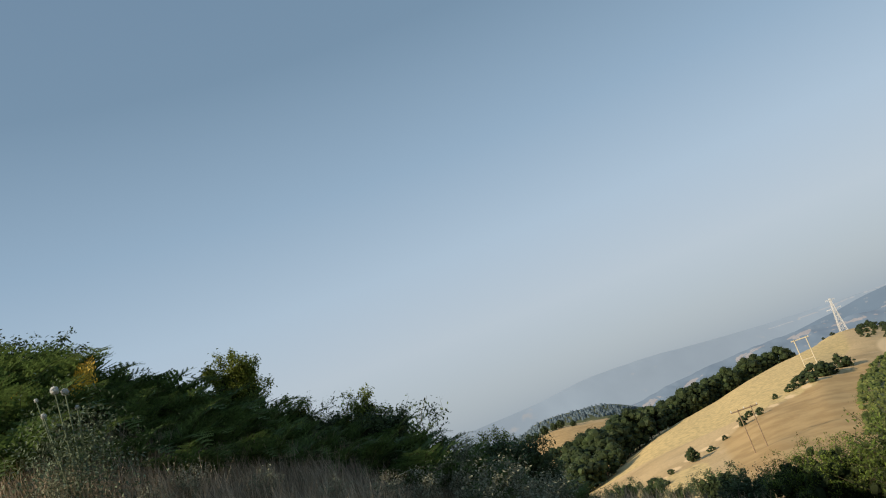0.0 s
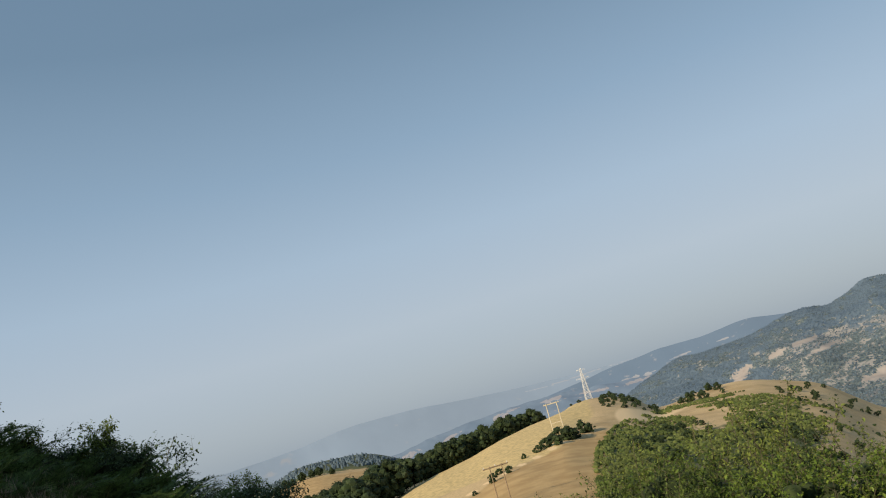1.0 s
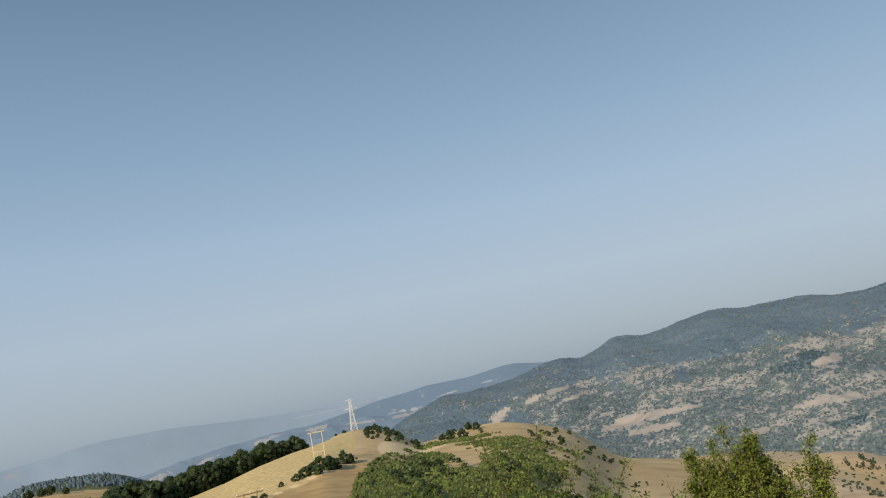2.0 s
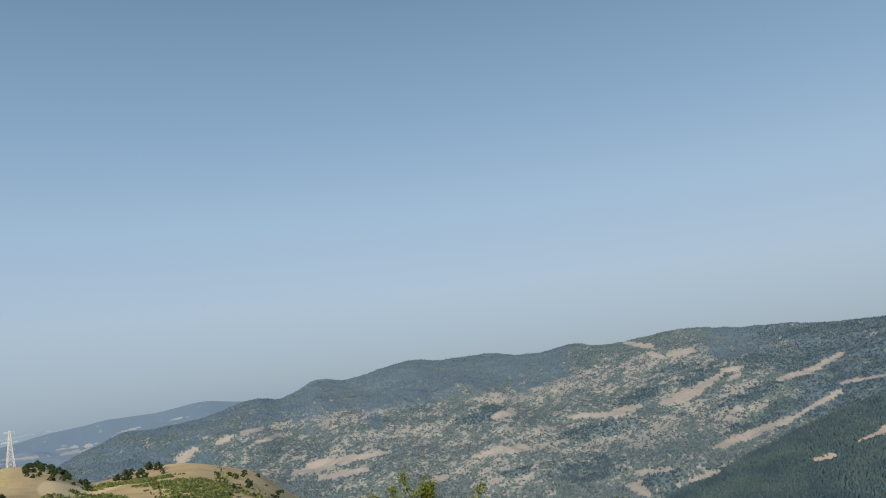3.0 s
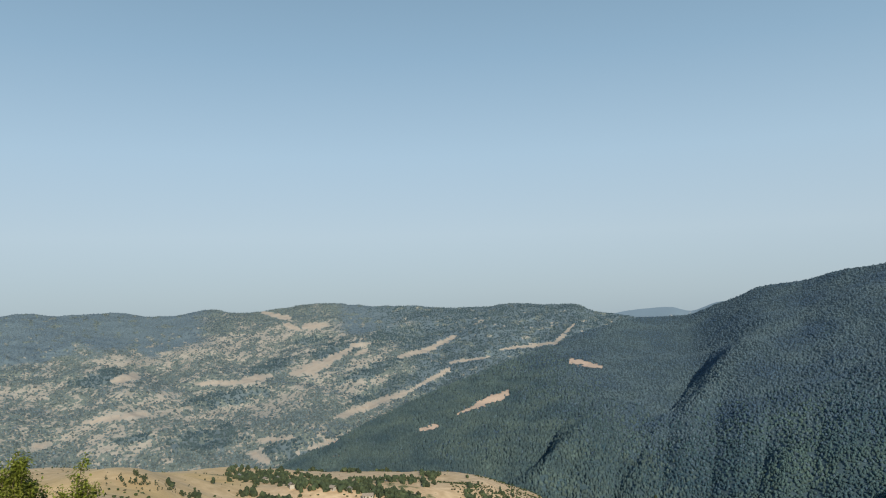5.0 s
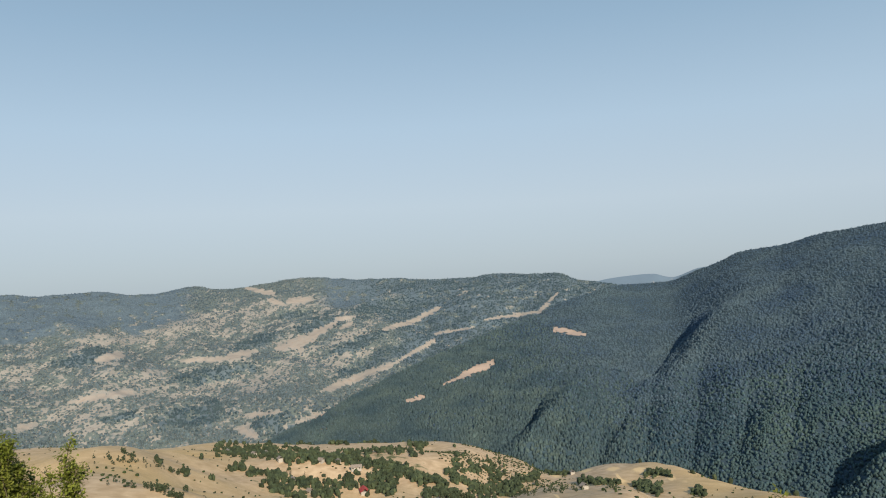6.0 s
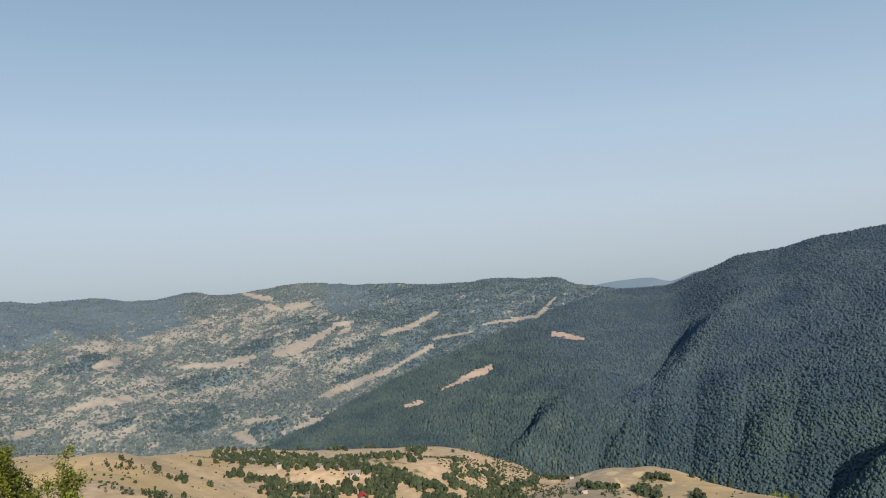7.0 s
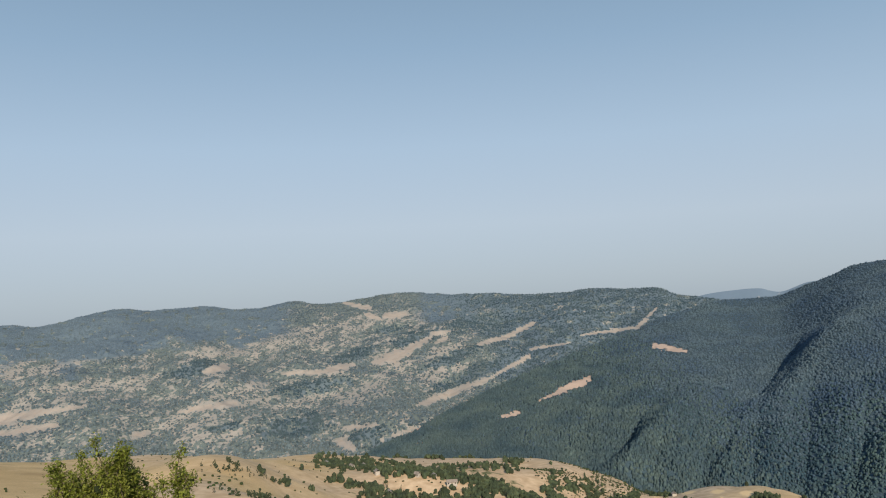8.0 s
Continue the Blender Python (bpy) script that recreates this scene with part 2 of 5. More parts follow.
def m_varied(name, dark, light, size, rough=0.9, fine=None, island=0.35):
    """Two tones by noise, with a shift from piece to piece."""
    m, nt, b = material(name, rough)
    n = noise_node(nt, size)
    col = ramp(nt, n.outputs["Fac"], (0.32, dark), (0.68, light)).outputs["Color"]
    g = nt.nodes.new("ShaderNodeNewGeometry")
    v = nt.nodes.new("ShaderNodeMapRange")
    v.inputs["To Min"].default_value, v.inputs["To Max"].default_value = 1 - island, 1 + island
    nt.links.new(g.outputs["Random Per Island"], v.inputs["Value"])
    hsv = nt.nodes.new("ShaderNodeHueSaturation")
    nt.links.new(v.outputs["Result"], hsv.inputs["Value"])
    nt.links.new(col, hsv.inputs["Color"])
    nt.links.new(hsv.outputs["Color"], b.inputs["Base Color"])
    if fine:
        f = noise_node(nt, fine)
        bumped(nt, b, f.outputs["Fac"], 0.5, fine * 0.4)
    return m


def m_leaf(name, dark, light, size, shine=0.55, island=0.4, through_light=0.25):
    m = m_varied(name, dark, light, size, shine, island=island)
    nt = m.node_tree
    b = nt.nodes["Principled BSDF"]
    src = b.inputs["Base Color"].links[0].from_socket
    tr = nt.nodes.new("ShaderNodeBsdfTranslucent")
    nt.links.new(src, tr.inputs["Color"])
    mx = nt.nodes.new("ShaderNodeMixShader")
    mx.inputs["Fac"].default_value = through_light
    nt.links.new(b.outputs[0], mx.inputs[1])
    nt.links.new(tr.outputs[0], mx.inputs[2])
    nt.links.new(mx.outputs[0], nt.nodes["Material Output"].inputs["Surface"])
    return m


def m_land(name, straw, straw_light, bare, green, field=None, size=60.0, canopy=None, mottle=0.9):
    """Dry grassland with scrub, bare soil and stubble where the land cover says so."""
    m, nt, b = material(name, 0.95)
    big, mid, fine = noise_node(nt, size), noise_node(nt, size / 7), noise_node(nt, size / 60, 6)
    col = ramp(nt, big.outputs["Fac"], (0.3, straw), (0.7, straw_light)).outputs["Color"]
    col = mix(nt, steps(nt, mid.outputs["Fac"], 0.55, 0.75), col, bare)
    col = mix(nt, arith(nt, "MULTIPLY", steps(nt, fine.outputs["Fac"], 0.35, 0.75), 0.4), col, tuple(c * 0.6 for c in straw))
    streak = noise_node(nt, size / 3.0, 8.0)
    col = mix(nt, arith(nt, "MULTIPLY", steps(nt, streak.outputs["Fac"], 0.46, 0.70), 0.42), col, tuple(c * 0.62 for c in straw))
    if field:
        rows = noise_node(nt, 2.4, 8.0, stretch=(1.5, 0.7, 1.0))
        stub = ramp(nt, rows.outputs["Fac"], (0.36, tuple(c * 0.76 for c in field)), (0.58, tuple(c * 1.06 for c in field))).outputs["Color"]
        col = mix(nt, steps(nt, cover_of(nt, "stubble"), 0.35, 0.65), col, stub)
        col = mix(nt, steps(nt, cover_of(nt, "fallow"), 0.3, 0.7), col, mix(nt, steps(nt, mid.outputs["Fac"], 0.35, 0.65), (0.45, 0.295, 0.125), (0.57, 0.39, 0.175)))
        clay = ramp(nt, mid.outputs["Fac"], (0.36, (0.50, 0.362, 0.23)), (0.66, (0.69, 0.525, 0.352))).outputs["Color"]
        col = mix(nt, steps(nt, cover_of(nt, "clay"), 0.2, 0.9), col, clay)
    g = arith(nt, "ADD", cover_of(nt, "scrub"), arith(nt, "MULTIPLY", arith(nt, "SUBTRACT", mid.outputs["Fac"], 0.5), mottle))
    scrub = ramp(nt, fine.outputs["Fac"], (0.3, tuple(c * 0.55 for c in green)), (0.7, green)).outputs["Color"]
    col = mix(nt, steps(nt, g, 0.4, 0.6), col, scrub)
    if canopy:
        leafy_ground = ramp(nt, fine.outputs["Fac"], (0.3, tuple(c * 0.8 for c in canopy)), (0.7, canopy)).outputs["Color"]
        col = mix(nt, steps(nt, cover_of(nt, "canopy"), 0.25, 0.75), col, leafy_ground)
    col = mix(nt, steps(nt, cover_of(nt, "track"), 0.3, 0.7), col, tuple(min(1, c * 1.25) for c in bare))
    nt.links.new(col, b.inputs["Base Color"])
    bumped(nt, b, fine.outputs["Fac"], 0.35, size / 150)
    return m


def m_far_haze(name, woods, open_land, size):
    """Distant land in haze-tinted paint: woods broken by open ground where the cover is thin."""
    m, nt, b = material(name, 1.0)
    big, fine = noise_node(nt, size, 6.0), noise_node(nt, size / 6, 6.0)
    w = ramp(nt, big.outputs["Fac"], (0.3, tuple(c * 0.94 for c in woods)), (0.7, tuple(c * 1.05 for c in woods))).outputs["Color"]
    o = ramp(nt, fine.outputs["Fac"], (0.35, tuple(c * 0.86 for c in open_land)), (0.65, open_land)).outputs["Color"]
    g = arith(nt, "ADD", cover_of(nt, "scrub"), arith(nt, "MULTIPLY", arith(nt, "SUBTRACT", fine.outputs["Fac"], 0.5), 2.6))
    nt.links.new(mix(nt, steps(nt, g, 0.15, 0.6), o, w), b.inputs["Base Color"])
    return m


GROUND = m_land("dry_grassland", (0.535, 0.375, 0.18), (0.745, 0.55, 0.29), (0.68, 0.50, 0.275), (0.15, 0.165, 0.07), (0.68, 0.51, 0.23))

# soil, scrub and canopy tones greyed and blued to hold the distance haze
HAZY_SLOPE = m_land("haze_tinted_slope_soil", (0.345, 0.334, 0.308), (0.43, 0.40, 0.362), (0.44, 0.338, 0.265), (0.20, 0.25, 0.242), None, 80.0, (0.145, 0.202, 0.248), 1.8)
# floor painted dark like the gaps between crowns, with haze blue mixed in
HAZY_FLOOR = m_land("haze_tinted_forest_floor", (0.42, 0.325, 0.265), (0.52, 0.41, 0.34), (0.48, 0.37, 0.31), (0.066, 0.11, 0.14), None, 120.0)
# air haze is put into these base colours, palest on the farthest land
HAZY_RIDGE = m_far_haze("haze_painted_woods", (0.134, 0.194, 0.27), (0.33, 0.35, 0.385), 260.0)
FARTHEST_HAZE = m_far_haze("haze_painted_farthest", (0.236, 0.305, 0.39), (0.335, 0.38, 0.44), 420.0)
HAZY_HILLS = m_far_haze("haze_painted_hills", (0.172, 0.236, 0.312), (0.37, 0.365, 0.385), 150.0)
# crown colours lifted and blued for haze, the far woods bluest
HAZY_WOOD = m_leaf("haze_tinted_mixed_leaf", (0.138, 0.196, 0.243), (0.189, 0.251, 0.275), 300.0, 0.95, 0.3, 0.4)
HAZIER_WOOD = m_leaf("haze_tinted_far_leaf", (0.151, 0.222, 0.305), (0.193, 0.269, 0.333), 300.0, 0.95, 0.22, 0.4)
# beech, pine and spruce blued for haze; translucency raised to soften contrast
HAZY_BEECH = m_leaf("haze_tinted_beech_leaf", (0.09, 0.168, 0.228), (0.17, 0.262, 0.258), 110.0, 0.9, 0.2, 0.6)
HAZY_PINE = m_leaf("haze_tinted_pine_needle", (0.085, 0.146, 0.192), (0.14, 0.205, 0.23), 90.0, 0.9, 0.2, 0.5)
HAZY_SPRUCE = m_leaf("haze_tinted_spruce_needle", (0.112, 0.188, 0.234), (0.20, 0.284, 0.284), 70.0, 0.9, 0.2, 0.6)
# paler, bluer copy of the beech leaf: painted haze for the farther slope
HAZIER_BEECH = m_leaf("haze_tinted_far_beech_leaf", (0.122, 0.200, 0.299), (0.194, 0.280, 0.333), 130.0, 0.9, 0.2, 0.6)
OAK = m_varied("oak_leaf", (0.018, 0.032, 0.012), (0.047, 0.068, 0.022), 3.0, 0.7, island=0.35)
VALLEY_LEAF = m_varied("valley_tree_leaf", (0.03, 0.046, 0.027), (0.064, 0.083, 0.042), 8.0, 0.8, island=0.4)
BARK = m_varied("grey_brown_bark", (0.09, 0.07, 0.05), (0.17, 0.14, 0.11), 0.12, 0.95, 0.02, island=0.1)


# ---- mesh helpers ----
def mesh_of(name, verts, faces, materials, index=None, shade=False):
    me = bpy.data.meshes.new(name)
    verts = np.asarray(verts, np.float32)
    me.vertices.add(len(verts))
    me.vertices.foreach_set("co", verts.ravel())
    groups = faces if isinstance(faces, list) else [faces]
    loops = np.concatenate([f.ravel() for f in groups]).astype(np.int32)
    sizes = np.concatenate([np.full(len(f), f.shape[1]) for f in groups]).astype(np.int32)
    starts = np.concatenate([[0], np.cumsum(sizes)[:-1]]).astype(np.int32)
    me.loops.add(len(loops))
    me.loops.foreach_set("vertex_index", loops)
    me.polygons.add(len(sizes))
    me.polygons.foreach_set("loop_start", starts)
    me.polygons.foreach_set("loop_total", sizes)
    for m in materials:
        me.materials.append(m)
    if index is not None:
        me.polygons.foreach_set("material_index", np.asarray(index, np.int32))
    me.update(calc_edges=True)
    me.polygons.foreach_set("use_smooth", np.full(len(sizes), shade))
    me.validate()
    return me


def cover(me, name, values):
    a = me.attributes.new(name, "FLOAT", "POINT")
    a.data.foreach_set("value", np.asarray(values, np.float32).ravel())


def grid_faces(rows, cols):
    i = np.arange((rows - 1) * (cols - 1))
    a = (i // (cols - 1)) * cols + i % (cols - 1)
    return np.stack([a, a + 1, a + cols + 1, a + cols], 1)


def polar(az, r, z):
    a = np.radians(az)
    return np.stack([r * np.sin(a), r * np.cos(a), z], -1)


def place_all(templates, points, width, height, turn=None, pick=None):
    """Many small solids, joined: each template is (verts, tris) of unit size."""
    vs, fs, base = [], [], 0
    n = len(points)
    turn = rng.uniform(0, 6.283, n) if turn is None else turn
    pick = rng.integers(0, len(templates), n) if pick is None else pick
    for k, (tv, tf) in enumerate(templates):
        sel = np.where(pick == k)[0]
        if not len(sel):
            continue
        c, s = np.cos(turn[sel])[:, None], np.sin(turn[sel])[:, None]
        x = (tv[None, :, 0] * c - tv[None, :, 1] * s) * width[sel][:, None]
        y = (tv[None, :, 0] * s + tv[None, :, 1] * c) * width[sel][:, None]
        z = np.repeat(tv[None, :, 2], len(sel), 0) * height[sel][:, None]
        v = np.stack([x, y, z], -1) + points[sel][:, None, :]
        vs.append(v.reshape(-1, 3))
        f = tf[None] + (np.arange(len(sel)) * len(tv))[:, None, None] + base
        fs.append(f.reshape(-1, 3))
        base += v.shape[0] * v.shape[1]
    return np.concatenate(vs), np.concatenate(fs)


def icosphere(level):
    bm = bmesh.new()
    bmesh.ops.create_icosphere(bm, subdivisions=level, radius=0.5)
    bm.verts.ensure_lookup_table()
    v = np.array([p.co[:] for p in bm.verts])
    f = np.array([[q.index for q in p.verts] for p in bm.faces])
    bm.free()
    return v, f


def lumpy(level, seed, rough=0.28, skirt=0.0):
    v, f = icosphere(level)
    r = np.random.default_rng(seed)
    v = v * (1 + rough * r.uniform(-1, 1, (len(v), 1)))
    v[:, 2] += 0.5
    v[:, 2] = np.where(v[:, 2] < 0.35, v[:, 2] * 0.7 - skirt, v[:, 2])
    return v, f


def spire(sides, tiers, seed):
    """A conifer: ragged skirts of boughs narrowing to a tip."""
    r = np.random.default_rng(seed)
    v, f = [], []
    for k in range(tiers):
        z0, z1 = k / tiers * 0.86 + 0.02, min(1.0, (k + 1.7) / tiers * 0.86 + 0.02)
        w = 0.5 * (1 - k / tiers) ** 0.85
        b = len(v)
        for i in range(sides):
            a = 6.283 * (i + 0.5 * (k % 2)) / sides
            ww = w * r.uniform(0.75, 1.2)
            v.append((ww * math.cos(a), ww * math.sin(a), z0 + r.uniform(-0.03, 0.03)))
        v.append((r.uniform(-0.03, 0.03), r.uniform(-0.03, 0.03), z1))
        for i in range(sides):
            f.append((b + i, b + (i + 1) % sides, b + sides))
    return np.array(v), np.array(f)


def dome(sides, seed):
    """A small crown seen from afar: two uneven rings and a top."""
    r = np.random.default_rng(seed)
    v, f = [], []
    for z, w in ((0.05, 0.42), (0.55, 0.5)):
        for i in range(sides):
            a = 6.283 * (i + (0.5 if z > 0.3 else 0)) / sides
            ww = w * r.uniform(0.75, 1.2)
            v.append((ww * math.cos(a), ww * math.sin(a), z + r.uniform(-0.08, 0.08)))
    v.append((r.uniform(-0.1, 0.1), r.uniform(-0.1, 0.1), r.uniform(0.9, 1.1)))
    for i in range(sides):
        n = (i + 1) % sides
        f += [(i, n, sides + i), (n, sides + n, sides + i), (sides + i, sides + n, 2 * sides)]
    return np.array(v), np.array(f)


TENTS = [dome(3, s + 120) for s in range(6)]
DOMES = [dome(5, s + 60) for s in range(6)]
TINY = [dome(4, s + 80) for s in range(6)]
SMALL = [lumpy(1, s + 20, 0.25) for s in range(6)]
SPIRES = [spire(5, 3, s) for s in range(5)]
SLIM = [spire(4, 2, s + 9) for s in range(4)]


def part(name, me, parent, label="", m=None):
    ob = new(name, me)
    ob.parent = parent
    if m is not None:
        ob.matrix_basis = m
    if label:
        tagged(ob, label)
    return ob


# ---- the land: one sheet from underfoot to the horizon ----
az_cols = np.concatenate([np.arange(-180, -34, 4.0), np.arange(-34, 118, 0.26), np.arange(118, 180.1, 4.0)])
az_cols[-1] = 180.0
r_rows = np.concatenate([[0.0, 0.3, 0.6, 0.9], np.geomspace(1.2, 4950, 230)])
AZ, RR = np.meshgrid(az_cols, r_rows)
ZZ = ground_z(AZ, RR)
me = mesh_of("ground", polar(AZ, RR, ZZ).reshape(-1, 3), grid_faces(*AZ.shape)[:, ::-1], [GROUND], shade=True)
gx, gy = RR * np.sin(np.radians(AZ)), RR * np.cos(np.radians(AZ))


def stubble_cover(az, r):
    far_slope = smooth(-15, 15, r - np.interp(az, [5, 14, 20, 24, 27], [330, 300, 290, 300, 420])) * smooth(4, 7, az) * smooth(28, 26, az)
    low_slope = smooth(16.5, 15, az) * smooth(9, 11, az) * smooth(130, 150, r) * smooth(235, 215, r)
    return np.maximum(far_slope, low_slope) * smooth(700, 600, r)


def scrub_cover(az, r):
    x, y = r * np.sin(np.radians(az)), r * np.cos(np.radians(az))
    near = (0.36 + 0.26 * smooth(7.5, 10.0, r)) * smooth(70, 30, r)
    slope = 0.75 * smooth(-0.6, 1.2, az - np.interp(r, [45, 200, 320, 400, 480, 600], [25.5, 26.0, 26.8, 29.0, 31.0, 33.5])) * smooth(50, 46, az) * smooth(20, 40, r) * smooth(420, 330, r) * (1 - 0.7 * smooth(38.5, 42.5, az) * smooth(170, 290, r))
    left = 0.8 * smooth(4, 0, az) * smooth(20, 60, r)
    knoll = 0.9 * smooth(20, 15, az) * smooth(960, 1010, r)
    belt = 0.5 * smooth(60, 66, az) * smooth(86, 82, az) * np.exp(-((r - np.interp(az, [60, 68, 74, 80, 84], [880, 860, 800, 740, 640])) / 50) ** 2)
    fold = 0.42 * smooth(66, 69, az) * np.exp(-((r - np.interp(az, [67, 71, 75, 84, 92], [740, 610, 560, 560, 680])) / 40) ** 2) * smooth(97, 92, az)
    creek = 0.55 * smooth(84, 88, az) * np.exp(-((r - 1010) / 90) ** 2)
    patch = 0.36 * smooth(0.0, 0.9, fbm(x, y, 60, 4, 31)) * smooth(44, 60, az) * smooth(150, 300, r)
    gully = 0.6 * smooth(0.5, 0.95, fbm(x, y, 45, 3, 37)) * smooth(35, 40, az) * smooth(48, 44, az) * smooth(400, 480, r)
    far = 0.52 * smooth(1080, 1250, r)
    out = near
    for v in (slope, left, knoll, fold, belt, creek, patch, gully, far):
        out = np.maximum(out, v)
    return out


def track_cover(az, r):
    saddle = np.exp(-((r - np.interp(az, [28, 31, 34.5], [410, 455, 560])) / 42) ** 2) * smooth(28.0, 29.0, az) * smooth(34.6, 33.4, az)
    road = np.exp(-((r - np.interp(az, [84, 88, 92, 97, 101], [640, 820, 880, 800, 690])) / 9) ** 2) * smooth(84, 86, az) * smooth(101, 99, az)
    e = np.degrees(np.arctan2(ground_z(az, r) - EYE_Z, np.maximum(r, 0.1)))
    for way in (((84.9, -15.55), (85.2, -16.1), (85.6, -16.6)), ((94.9, -15.1), (95.4, -15.85), (94.9, -16.2)), ((95.4, -15.85), (97.1, -15.8), (98.9, -15.5)), ((90.6, -16.8), (91.0, -17.0), (91.6, -17.5))):
        for (a0, e0), (a1, e1) in zip(way, way[1:]):
            u = np.clip(((az - a0) * (a1 - a0) + (e - e0) * (e1 - e0)) / ((a1 - a0) ** 2 + (e1 - e0) ** 2), 0, 1)
            road = np.maximum(road, np.where((r > 400) & (r < 1000), np.exp(-((az - a0 - u * (a1 - a0)) ** 2 + (e - e0 - u * (e1 - e0)) ** 2) / 0.07**2), 0))
    hedge = np.exp(-((r - np.interp(az, [12, 16, 20, 24, 27], [222, 252, 280, 316, 358])) / 4.0) ** 2) * smooth(11, 13, az) * smooth(27.5, 26.5, az)
    stand = 0.75 * smooth(2.6, 1.2, r + 0.7 * fbm(r * np.sin(np.radians(az)), r * np.cos(np.radians(az)), 1.1, 3, 43))
    return np.maximum(np.maximum(np.maximum(saddle, road), hedge), stand)


cover(me, "stubble", stubble_cover(AZ, RR))
cover(me, "scrub", scrub_cover(AZ, RR))
cover(me, "track", track_cover(AZ, RR))
fallow = smooth(16, 18.5, AZ) * smooth(31, 28, AZ) * smooth(60, 110, RR) * smooth(6, -6, RR - np.interp(AZ, [12, 16, 20, 24, 27, 31], [215, 245, 272, 308, 350, 380]))
cover(me, "clay", np.maximum(0.62 * smooth(48, 56, AZ), smooth(79, 86, AZ) * smooth(104, 98, AZ)) * smooth(250, 420, RR) * (0.85 + 0.5 * fbm(gx, gy, 120, 3, 41)))
cover(me, "fallow", np.maximum(fallow, 0.8 * smooth(14, 11, AZ) * smooth(2, 4, AZ) * smooth(560, 620, RR) * smooth(1000, 930, RR)))
tagged(new("ground", me), "dry golden grassland falling from a bank to valley hills", "ground", kind="structure")


# ---- mountains ----
def blobs(az, el, rows):
    """Cover of clearings: bearing, angle, half length, half width, slope in degrees."""
    wob = 0.42 * grain(az * 2.6, el * 6.5, 77) + 0.30 * grain(az * 7.0, el * 15.0, 78)
    best = np.zeros_like(az)
    for a, e, hl, hw, tilt in rows:
        c, s = math.cos(radians(tilt)), math.sin(radians(tilt))
        u, v = (az - a) * c + (el - e) * s, -(az - a) * s + (el - e) * c
        best = np.maximum(best, smooth(1.2, 0.9, np.sqrt((u / hl) ** 2 + (v / hw) ** 2) + wob))
    return best


class Mountain:
    def __init__(self, span, cols, rows, crest, reach, foot, spur, rise=1.15, back=0.86, lie=0.9, bumps=3.0):
        self.span, self.n, self.bumps = span, (rows, cols), bumps
        self.crest, self.reach, self.foot, self.spur, self.rise, self.back, self.lie = crest, reach, foot, spur, rise, back, lie

    def surface(self, az, t):
        ec = through_knots(az, [c[0] for c in self.crest], [c[1] for c in self.crest])
        rc = through_knots(az, [c[0] for c in self.reach], [c[1] for c in self.reach])
        rf = through_knots(az, [c[0] for c in self.foot], [c[1] for c in self.foot])
        ef = through_knots(az, [c[0] for c in self.foot], [c[2] for c in self.foot])
        zc, zf = EYE_Z + rc * tan_deg(ec), EYE_Z + rf * tan_deg(ef)
        tt = np.minimum(t, 1.0)
        r = rf + (rc - rf) * t
        z = zf + (zc - zf) * tt ** self.rise
        z = z - np.maximum(t - 1, 0) * (rc - rf) * 0.5
        x, y = r * np.sin(np.radians(az)), r * np.cos(np.radians(az))
        env = np.clip(tt * 9, 0, 1) * np.clip((1 - tt) * 3.2, 0, 1)
        z = z + env * self.spur(az, tt, x, y) + 2.0 * fbm(x, y, 90, 3, 51) * smooth(0.1, 0.3, tt) + self.bumps * fbm(x, y, 210, 4, 52) * smooth(0.4, 0.85, tt)
        return r, z

    def build(self, name, mat, scrub, canopy, label):
        rows, cols = self.n
        t = np.concatenate([np.linspace(0, 1, rows) ** self.back, [1.02, 1.06, 1.12, 1.2]])
        T, A = np.meshgrid(t, np.linspace(*self.span, cols), indexing="ij")
        r, z = self.surface(A, T)
        r = np.minimum(r, 4980)
        me = mesh_of(name, polar(A, r, z).reshape(-1, 3), grid_faces(*A.shape)[:, ::-1], [mat], shade=True)
        el = np.degrees(np.arctan2(z - EYE_Z, r))
        cover(me, "scrub", scrub(A, el, r))
        cover(me, "canopy", canopy(A, el, r))
        cover(me, "track", 0.44 * open_fields(A, el))
        return tagged(new(name, me), label, "mountain", kind="structure")

    def sample(self, n, woods, t_low=0.0):
        az = rng.uniform(*self.span, n)
        t = rng.uniform(t_low, 1.0, n) ** self.lie
        r, z = self.surface(az, t)
        el = np.degrees(np.arctan2(z - EYE_Z, r))
        keep = rng.uniform(0, 1, n) < woods(az, el, r)
        return az[keep], el[keep], r[keep], z[keep]


def ridged(v):
    return 1 - 2 * np.abs(v - np.round(v))


def main_spurs(az, t, x, y):
    w = 0.35 * fbm(x, y, 700, 3, 61)
    return 34 * (ridged(az / 9.0 + 1.1 * t + w) - 0.5) + 22 * fbm(x, y, 320, 4, 63)


def gully(az, t, at_az, at_t, run, deep, low, high):
    """A ravine that climbs to one side: a steep wall and a spur that dies away beyond it."""
    s = az - (at_az + run * (t - at_t))
    wall = smooth(-0.7, 2.6, s) * np.exp(-np.maximum(s - 2.6, 0) / 4.0) - 0.25 * np.exp(-(np.minimum(s, 0) / 1.5) ** 2) * (s < 0)
    return deep * wall * smooth(low - 0.06, low + 0.08, t) * smooth(high + 0.1, high - 0.12, t)


